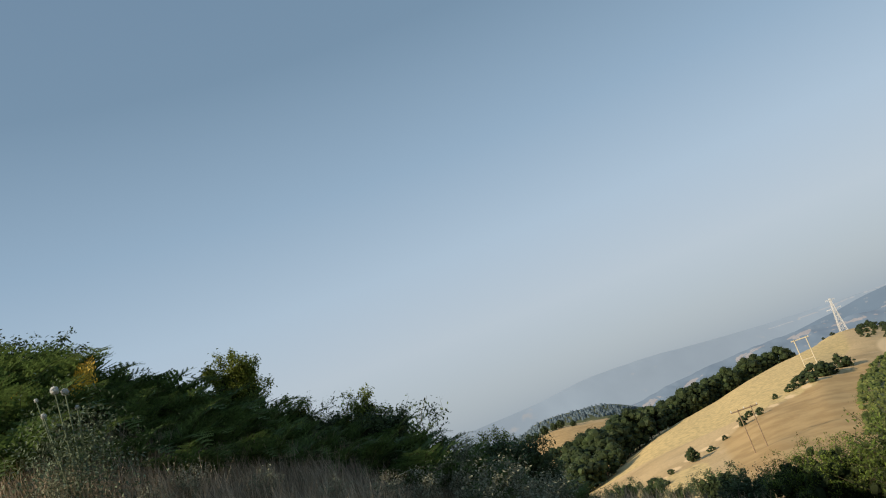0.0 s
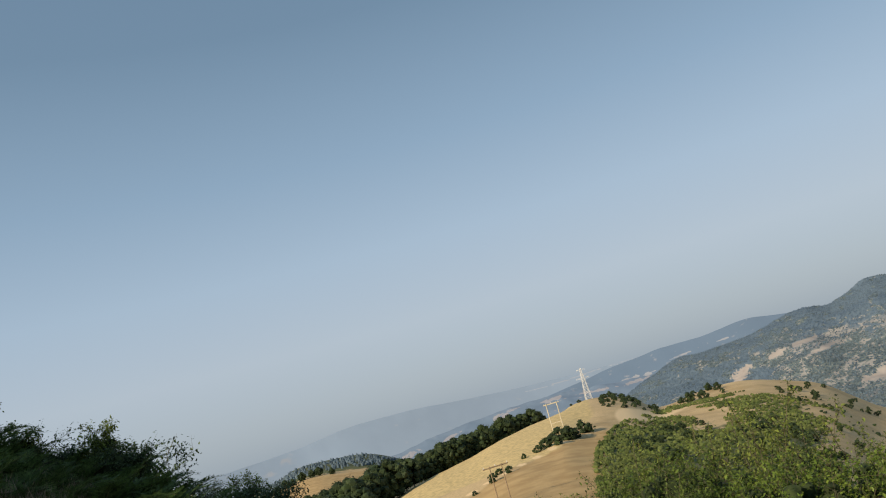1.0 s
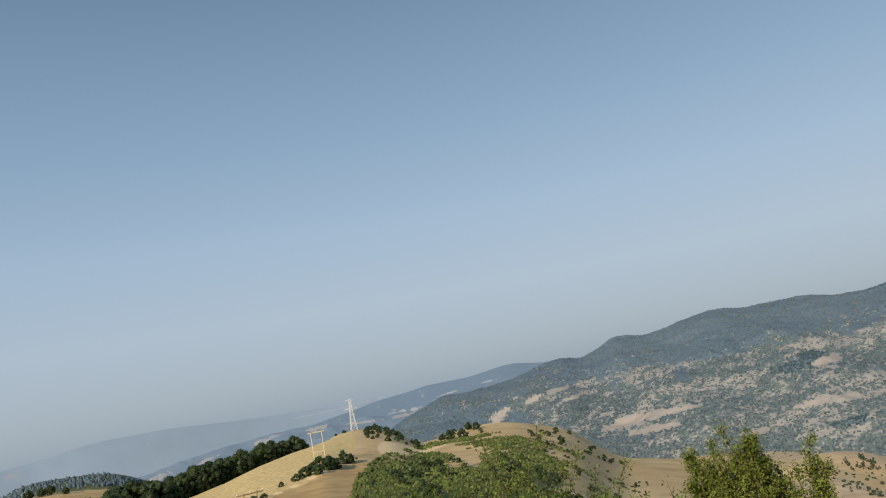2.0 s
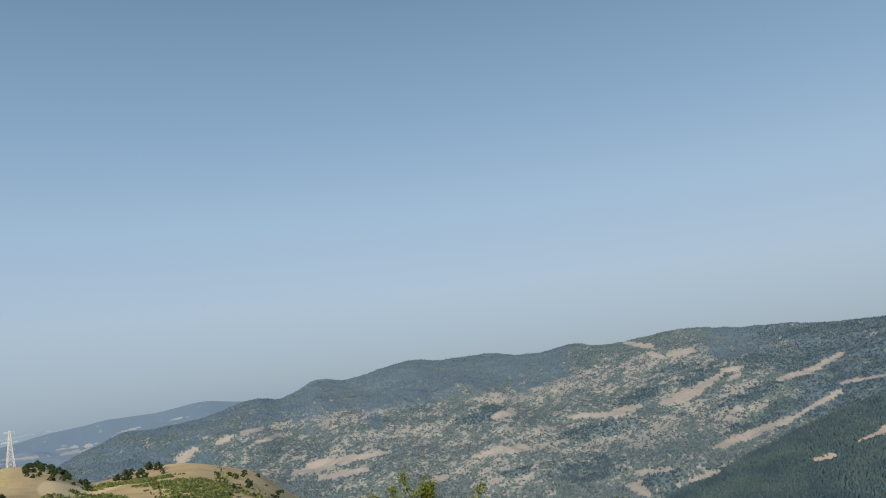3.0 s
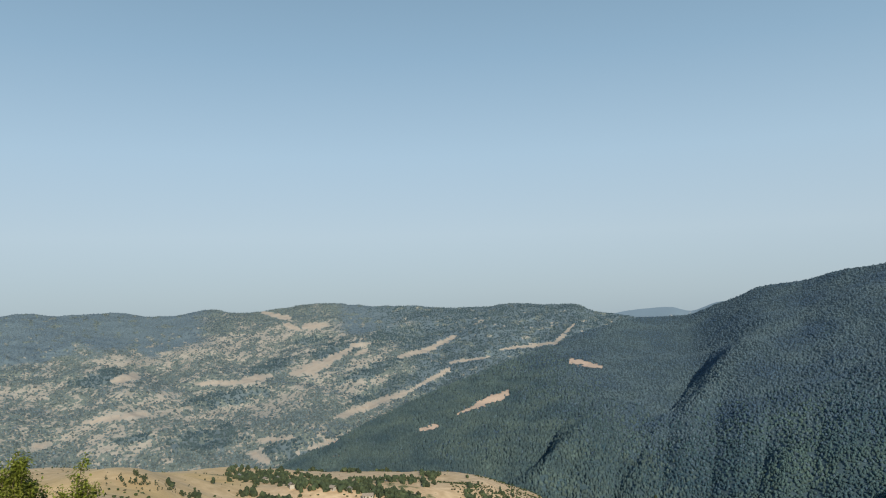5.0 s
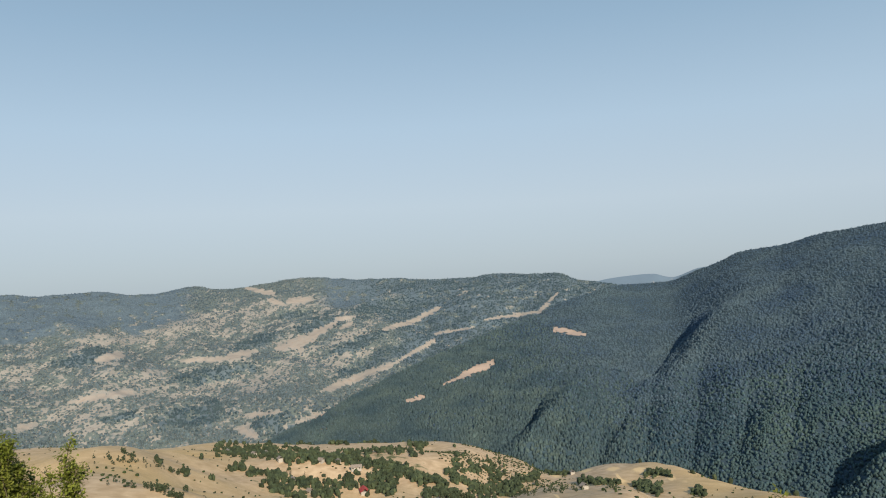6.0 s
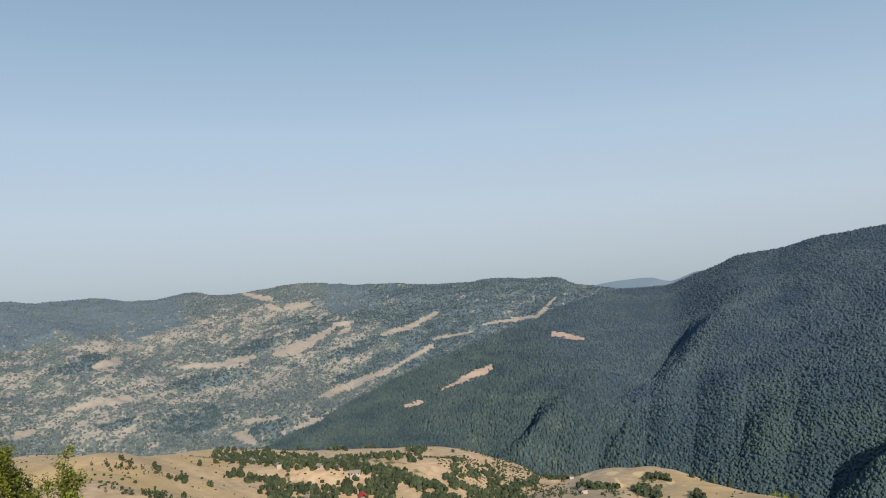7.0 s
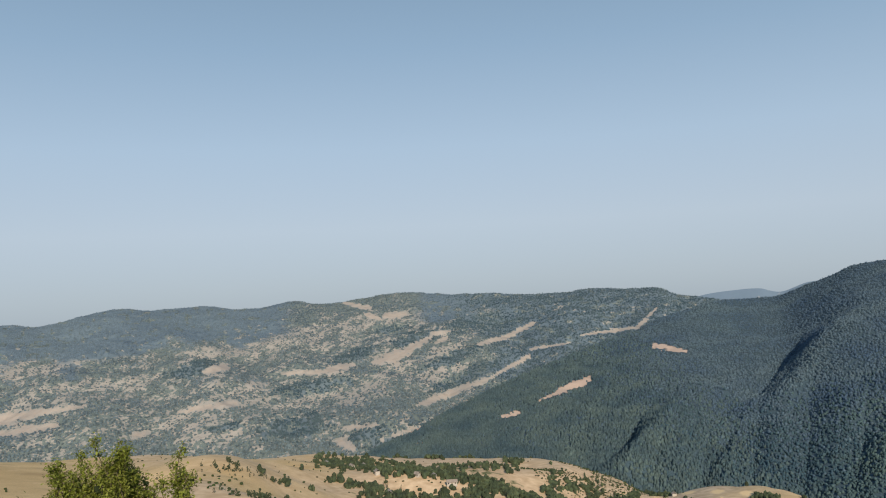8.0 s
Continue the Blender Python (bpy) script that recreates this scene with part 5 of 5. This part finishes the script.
THISTLE_LEAF = m_leaf("thistle_leaf", (0.10, 0.14, 0.08), (0.18, 0.22, 0.14), 0.2, 0.8, 0.4, 0.2)
STONE = m_varied("pale_stone", (0.32, 0.29, 0.25), (0.46, 0.43, 0.38), 0.1, 0.95, 0.02, island=0.1)


def frond(length, a, lean, r):
    """One bracken frond: an arching stalk with pinnae of small leaflets."""
    pairs = 13
    out = Vector((math.cos(a), math.sin(a), 0))
    side = Vector((-math.sin(a), math.cos(a), 0))
    stalk, tri_v, tri_f = [], [], []
    pts = []
    p, pitch = Vector((0, 0, 0)), 1.35 - lean * 0.3
    seg = length / 18
    for i in range(19):
        pts.append(p.copy())
        p = p + (out * math.cos(pitch) + Vector((0, 0, 1)) * math.sin(pitch)) * seg
        pitch -= (0.06 + lean * 0.09) * (0.4 + i / 14)
    stalk.append(tube(pts[::3], [0.006 * length * (1 - 0.8 * k / 6) for k in range(7)], 4))
    for i in range(pairs):
        t = 4 + i * 14 / pairs
        k = int(t)
        base = pts[k].lerp(pts[min(k + 1, 18)], t - k)
        d = (pts[min(k + 1, 18)] - pts[k]).normalized()
        reach = length * 0.36 * (1 - i / pairs) ** 0.8 * min(1.0, 0.65 + i * 0.2) + 0.02
        nrm = side.cross(d).normalized()
        for s in (-1, 1):
            axis = (side * s + d * 0.45 - nrm * r.uniform(-0.05, 0.3)).normalized()
            cross = nrm.cross(axis)
            for j in range(6):
                u0 = j / 6
                q = base + axis * reach * u0
                w = reach * 0.26 * (1 - u0 * 0.85) + 0.005
                st = reach / 6
                for e in (-1, 1):
                    b = len(tri_v)
                    tri_v += [q, q + axis * st * 1.1, q + axis * st * 0.85 + cross * e * w - nrm * w * 0.25]
                    tri_f.append((b, b + 1, b + 2) if e > 0 else (b, b + 2, b + 1))
    return stalk, (np.array([v[:] for v in tri_v]), np.array(tri_f))


def fern(label, seed, mat, n=8, group="bracken on the bank", lean=(0.1, 1.0)):
    r = np.random.default_rng(seed)
    ob = thing("bracken_fern", label, "fern", group)
    stalks, leaves = [], []
    for k in range(n):
        s, l = frond(r.uniform(0.75, 1.15), 6.283 * k / n + r.uniform(-0.4, 0.4), r.uniform(*lean), r)
        stalks += s
        leaves.append(l)
    v, f = joined(stalks)
    part("stalk", mesh_of("stalk", v, f, [TWIG]), ob)
    v, f = joined(leaves)
    part("frond", mesh_of("frond", v, f, [mat]), ob)
    return ob


def leafy(name, label, category, h, w, stems, leaves, leaf_size, mat, seed, group="", up=0.55, twig_len=0.22, bare=0.25, core=0.0):
    """A shrub: arching stems, side twigs, and leaves along them."""
    r = np.random.default_rng(seed)
    ob = thing(name, label, category, group)
    wood, spots = [], []
    per = leaves // (stems * 10)
    for k in range(stems):
        a = 6.283 * k / stems + r.uniform(-0.5, 0.5)
        rad = 0.5 * w * math.sqrt(r.uniform(0.05, 1.0))
        top = h * r.uniform(0.62, 1.0) * (1 - 0.25 * (2 * rad / w) ** 2)
        tip = np.array([rad * math.cos(a), rad * math.sin(a), top])
        base = np.array([0.12 * w * math.cos(a), 0.12 * w * math.sin(a), -0.12])
        mid = np.array([tip[0] * 0.35, tip[1] * 0.35, top * up])
        ts = np.linspace(0, 1, 7)[:, None]
        curve = (1 - ts) ** 2 * base + 2 * ts * (1 - ts) * mid + ts**2 * tip
        curve[1:-1] += r.normal(0, 0.012 * h, (5, 3))
        wood.append(tube(curve, np.linspace(0.0048 * h, 0.0016 * h, 7), 4))
        for j in range(10):
            t = bare + (0.99 - bare) * j / 9 if j else 0.97
            i = min(int(t * 6), 5)
            q = curve[i] + (curve[i + 1] - curve[i]) * (t * 6 - i)
            d = r.normal(size=3)
            d[2] = abs(d[2]) * 0.7 + 0.25
            d /= np.linalg.norm(d)
            ln = twig_len * w * r.uniform(0.5, 1.2)
            end = q + d * ln
            wood.append(tube([q, end], [0.002 * h, 0.0008 * h], 3))
            u = r.uniform(0.05, 1.05, (per, 1))
            spots.append(q + (end - q) * u + r.normal(0, leaf_size * 0.8, (per, 3)))
    v, f = joined(wood)
    part("stem", mesh_of("stem", v, f, [TWIG]), ob)
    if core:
        # dark lumps fill the inside: shade between the leaves is put in their colour
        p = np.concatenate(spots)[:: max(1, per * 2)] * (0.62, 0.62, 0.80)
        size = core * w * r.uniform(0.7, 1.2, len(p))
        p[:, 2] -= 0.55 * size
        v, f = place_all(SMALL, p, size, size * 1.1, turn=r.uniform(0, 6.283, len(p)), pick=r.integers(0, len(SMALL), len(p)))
        part("inner_foliage", mesh_of("inner_foliage", v, f, [INNER_SHADE]), ob)
    v, f = leaf_cards(np.concatenate(spots), leaf_size, r)
    part("foliage", mesh_of("foliage", v, f, [mat]), ob)
    return ob


def grow(ob, az, r, top, native, turn=None, copy=True, sink=0.05):
    """Set a plant so that its top stands at that angle from the eye."""
    native = max(v.co.z for o in ob.children for v in o.data.vertices) * 0.96
    size = (EYE_Z + r * math.tan(radians(top)) - float(ground_z(az, r)) + sink) / native
    return more(ob, az, r, size, sink) if copy else settle(ob, az, r, size, sink, turn=turn)


def top_of_bank(az):
    return np.interp(az, [-34, -27, -23.6, -18.8, -16.5, -12, -9.8, -6, -3.7, -0.8, 1, 5, 8], [14.2, 13.26, 11.59, 8.9, 7.25, 4.75, 2.7, 1.6, 0.34, -2.14, -4, -7.93, -9.92])


ferns = [fern("green bracken fern with arching fronds on the bank", 200 + k, BRACKEN) for k in range(3)]
gold_fern = fern("bracken fern with fronds turned gold and orange", 210, BRACKEN_GOLD, 3, "turning bracken", (0.0, 0.25))
placed = 0
for ring, count, low in ((6.4, 30, 0.6), (7.2, 34, 0.75), (8.0, 36, 0.9), (9.0, 36, 1.05)):
    for k in range(count):
        a = -34.5 + 41.5 * (k + random.uniform(0.1, 0.9)) / count
        d = ring + random.uniform(-0.35, 0.35)
        if ring < 7 and (a > -12.5 or random.random() < 0.6) or ring < 8.5 and abs(a + 23.3) < 1.6 and random.random() < 0.6:
            continue
        room = EYE_Z + d * math.tan(radians(float(top_of_bank(a)))) - float(ground_z(a, d))
        size = min(1.5, max(0.42, room / 0.85)) * random.uniform(0.75, 1.02) * low
        if placed < 3:
            settle(ferns[placed], a, d, size)
        else:
            more(ferns[placed % 3], a, d, size)
        placed += 1
for k in range(12):
    a = -29.5 + 1.6 * k + random.uniform(-0.4, 0.4)
    d = random.uniform(8.4, 9.2)
    room = EYE_Z + d * math.tan(radians(float(top_of_bank(a)) + random.uniform(-1.7, -0.7))) - float(ground_z(a, d))
    tall = max(v.co.z for o in ferns[k % 3].children for v in o.data.vertices)
    more(ferns[k % 3], a, d, 0.95, 0.0, min(1.3, max(0.6, room / tall)))
settle(gold_fern, -23.2, 7.8, 0.46, 0.0, turn=1.2, squash=2.15)
more(gold_fern, -27.6, 7.6, 0.38, 0.0, 1.9)

# brighter leaf paint used here to make the shrub look sunlit
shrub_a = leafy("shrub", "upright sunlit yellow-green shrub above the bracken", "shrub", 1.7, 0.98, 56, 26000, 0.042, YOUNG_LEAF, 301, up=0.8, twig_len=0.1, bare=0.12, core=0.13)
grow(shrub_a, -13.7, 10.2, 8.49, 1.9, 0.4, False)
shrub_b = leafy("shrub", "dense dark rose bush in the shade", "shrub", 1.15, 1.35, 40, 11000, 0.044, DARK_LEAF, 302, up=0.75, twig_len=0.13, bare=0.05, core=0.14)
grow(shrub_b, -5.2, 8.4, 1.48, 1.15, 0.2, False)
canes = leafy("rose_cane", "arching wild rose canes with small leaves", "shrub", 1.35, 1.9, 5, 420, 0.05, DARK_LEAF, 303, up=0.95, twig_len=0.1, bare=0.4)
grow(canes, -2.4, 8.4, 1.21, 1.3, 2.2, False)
# lit-looking companion of the dark bush: sunlight put into its leaf colour
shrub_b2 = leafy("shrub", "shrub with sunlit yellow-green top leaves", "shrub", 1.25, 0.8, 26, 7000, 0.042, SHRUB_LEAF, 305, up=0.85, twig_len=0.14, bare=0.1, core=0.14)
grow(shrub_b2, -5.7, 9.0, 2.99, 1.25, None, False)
grow(shrub_b, 3.0, 11.0, -3.47, 1.15)
grow(shrub_b2, 2.2, 11.4, -2.94, 1.25)
grow(shrub_b, 4.4, 11.6, -4.91, 1.15)
grow(shrub_b, -30.5, 10.6, 13.6, 1.15)
grow(shrub_b, -26.6, 10.2, 13.5, 1.15)
grow(shrub_b2, -24.6, 10.4, 11.3, 1.25)
grow(shrub_b, -8.6, 9.6, 2.67, 1.15)
grow(shrub_b, -19.6, 10.0, 8.6, 1.15)
grow(shrub_b, -17.2, 10.2, 6.9, 1.15)
grow(shrub_b, -21.6, 10.2, 9.4, 1.15)
grow(shrub_b2, -10.6, 9.6, 4.12, 1.25)
grow(canes, -10.4, 9.8, 3.91, 1.3)

weed = leafy("dry_weed", "pale grey-green dry weed with fine leaves", "weed", 0.7, 0.6, 14, 1700, 0.03, WEED, 306, "weeds at the bank's foot", up=0.8, twig_len=0.2, bare=0.15)
settle(weed, -1.3, 7.0, 0.75)
for a, d, s in ((0.6, 6.6, 0.85), (2.4, 7.2, 0.9), (-3.4, 6.4, 0.7), (3.8, 6.8, 0.8), (-0.4, 7.8, 0.8), (5.2, 7.4, 0.8), (1.5, 6.0, 0.55), (-6.0, 6.2, 0.55), (-9.5, 6.0, 0.45), (-13.8, 5.9, 0.5), (-18.5, 5.6, 0.55), (-21.3, 5.2, 0.5), (-25.8, 5.3, 0.6)):
    more(weed, a, d, s)

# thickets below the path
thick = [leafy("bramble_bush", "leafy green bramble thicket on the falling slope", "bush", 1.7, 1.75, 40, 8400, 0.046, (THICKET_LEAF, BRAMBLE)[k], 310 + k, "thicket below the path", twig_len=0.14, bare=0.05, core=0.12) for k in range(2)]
grow(thick[0], 22.6, 11.5, -10.17, 1.65, None, False)
grow(thick[1], 29.6, 10.4, -8.9, 1.65, None, False)
for k, a, d, e in ((0, 20.4, 11.8, -10.51), (0, 24.6, 11.6, -10.83), (1, 27.7, 10.8, -9.5), (1, 32.0, 10.7, -9.1), (0, 33.9, 11.2, -10.2), (0, 36.6, 10.2, -11), (0, 39.6, 10.2, -11.1), (0, 42.6, 10.6, -11.4),
                   (0, 45.6, 11.0, -12), (0, 48.4, 12.0, -12.6), (1, 30.6, 9.4, -11.2), (0, 35.0, 9.2, -12.4)):
    grow(thick[k], a, d, e, 1.65)
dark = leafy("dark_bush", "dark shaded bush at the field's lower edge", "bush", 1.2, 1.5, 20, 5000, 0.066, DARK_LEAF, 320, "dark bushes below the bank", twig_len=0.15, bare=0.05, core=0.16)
grow(dark, 15.9, 15.0, -10.07, 1.2, None, False)
for a, d, e in ((11.5, 19.0, -9.72), (9.6, 21.0, -9.07), (13.2, 17.5, -10.58), (7.4, 15.0, -9.2), (6.0, 13.0, -8.16), (17.6, 14.0, -11.02), (4.7, 12.4, -6.32)):
    grow(dark, a, d, e, 1.2)
sapling = leafy("sapling", "slender sapling with sparse small leaves", "sapling", 2.6, 0.9, 9, 1700, 0.042, SHRUB_LEAF, 330, "saplings above the valley", up=0.8, twig_len=0.2)
grow(sapling, 37.9, 12.2, -6.9, 2.5, None, False)
for a, d, e in ((36.2, 13.4, -7.9), (43.6, 12.6, -9.6), (29.0, 15.0, -8.2), (33.5, 13.5, -8.2), (40.4, 14.0, -8.6)):
    grow(sapling, a, d, e, 2.5)
leafy_tree = leafy("young_tree", "young leafy tree top rising from the slope", "tree", 3.3, 1.0, 40, 15000, 0.048, YOUNG_LEAF, 340, "young trees below the path", up=0.8, twig_len=0.14, bare=0.5, core=0.13)
grow(leafy_tree, 53.3, 12.0, -8.9, 3.25, 0.3, False)
grow(leafy_tree, 51.4, 12.4, -9.7, 3.25)
grow(leafy_tree, 54.5, 12.6, -9.9, 3.25)
slim_tree = leafy("young_tree", "slim young leafy tree beside a fuller one", "tree", 3.2, 0.58, 20, 7500, 0.048, YOUNG_LEAF, 341, "young trees below the path", up=0.85, twig_len=0.25, bare=0.5, core=0.14)
grow(slim_tree, 57.6, 12.0, -10.1, 3.15, 0.3, False)
sprig = leafy("sapling", "thin sapling tips with yellow-green leaves", "sapling", 2.2, 0.6, 6, 520, 0.055, YOUNG_LEAF, 350, "sapling tips above the valley", up=0.85, twig_len=0.16, bare=0.5)
grow(sprig, 111.2, 9.0, -15.6, 2.15, None, False)
grow(sprig, 106.6, 9.2, -15.9, 2.15)
grow(sprig, 101.8, 9.0, -16.6, 2.15)


def globe_thistle(az, r, heads):
    ob = thing("globe_thistle", "grey globe thistle with round seed heads", "thistle")
    p = at(az, r)
    rr = np.random.default_rng(360)
    for x, y, z, size in heads:
        v, f = tube([(x * 0.3, y * 0.3, -0.05), (x * 0.7, y * 0.7, z * 0.5), (x, y, z)], [0.007, 0.006, 0.005], 5)
        st = part("stem", mesh_of("stem", v, f, [THISTLE_LEAF]), ob)
        v, f = icosphere(3)
        v = v * (size * (1 + 0.16 * rr.uniform(-1, 1, (len(v), 1)))) + (x, y, z)
        part("seed_head", mesh_of("seed_head", v, f, [THISTLE]), st)
    spots = rr.normal(0, 1, (3600, 3)) * (0.17, 0.17, 0.2) + (0, 0, heads[0][2] * 0.45)
    v, f = leaf_cards(spots, 0.027, rr)
    part("foliage", mesh_of("foliage", v, f, [THISTLE_LEAF]), ob)
    ob.matrix_basis = Matrix.LocRotScale(p, Euler((0, 0, radians(-az))), None)


tz = EYE_Z + 5.4 * math.tan(radians(9.3)) - float(ground_z(-24.7, 5.4))
globe_thistle(-24.7, 5.4, [(0.0, 0, tz, 0.05), (0.055, 0.03, tz - 0.02, 0.045), (-0.11, 0.05, tz - 0.02, 0.026), (-0.09, -0.04, tz - 0.14, 0.034), (0.1, 0.06, tz - 0.13, 0.026)])


def grass(name, label, n, span, reach, tall, mats, seed):
    r = np.random.default_rng(seed)
    a = r.uniform(*span, n)
    d = np.sqrt(r.uniform(reach[0] ** 2, reach[1] ** 2, n))
    keep = fbm(a * 0.12, d, 0.5, 2, seed) > -0.35
    a, d = a[keep], d[keep]
    n = len(a)
    p = polar(a, d, ground_z(a, d) - 0.02)
    h = r.uniform(*tall, n)
    t = r.uniform(0, 6.283, n)
    bend = h * r.uniform(0.1, 0.6, n)
    o = np.stack([np.cos(t), np.sin(t), np.zeros(n)], 1)
    s = np.stack([-np.sin(t), np.cos(t), np.zeros(n)], 1) * 0.0032
    up = np.array([0, 0, 1.0])
    q1 = p + o * (bend * 0.3)[:, None] + up * (h * 0.6)[:, None]
    q2 = p + o * bend[:, None] + up * h[:, None]
    v = np.stack([p - s, p + s, q1 + s * 0.8, q1 - s * 0.8, q2], 1).reshape(-1, 3)
    b = np.arange(n)[:, None] * 5
    f4, f3 = b + np.array([[0, 1, 2, 3]]), b + np.array([[3, 2, 4]])
    tagged(new(name, mesh_of(name, v, [f4, f3], mats)), label, "grass", kind="stuff")


grass("dry_grass", "dry beige grass stalks along the shaded bank", 52000, (-36, 12), (4.6, 8.6), (0.06, 0.30), [STRAW], 401)
grass("tall_dry_grass", "tall dry seeding grass among the bracken", 9500, (-14, 5), (5.4, 8.6), (0.10, 0.32), [STRAW], 404)
grass("standing_dry_grass", "standing dry grass and dead stalks before the bracken", 6500, (-33, -5), (5.2, 7.0), (0.14, 0.42), [STRAW], 406)
grass("green_grass", "short green grass among dry stalks", 14000, (-36, 30), (3.0, 9.0), (0.06, 0.24), [GREEN_BLADE], 402)
grass("slope_grass", "dry grass tufts on the falling slope", 9000, (8, 116), (6.0, 18.0), (0.15, 0.4), [STRAW], 403)
grass("path_grass", "sparse trampled grass round the standing place", 6000, (-180, 180), (1.5, 7.0), (0.05, 0.2), [STRAW], 405)
for a, d, s in ((-14.5, 5.6, 0.07), (-15.6, 5.3, 0.05), (-9.0, 5.0, 0.06), (-19.8, 4.9, 0.05)):
    v, f = lumpy(2, int(100 * d), 0.2)
    v = v * (s * 1.6, s * 1.2, s)
    ob = tagged(new("stone", mesh_of("stone", v, f, [STONE])), "small pale stone lying in dry grass", "stone", "stones in the grass")
    ob.location = at(a, d, -0.01)
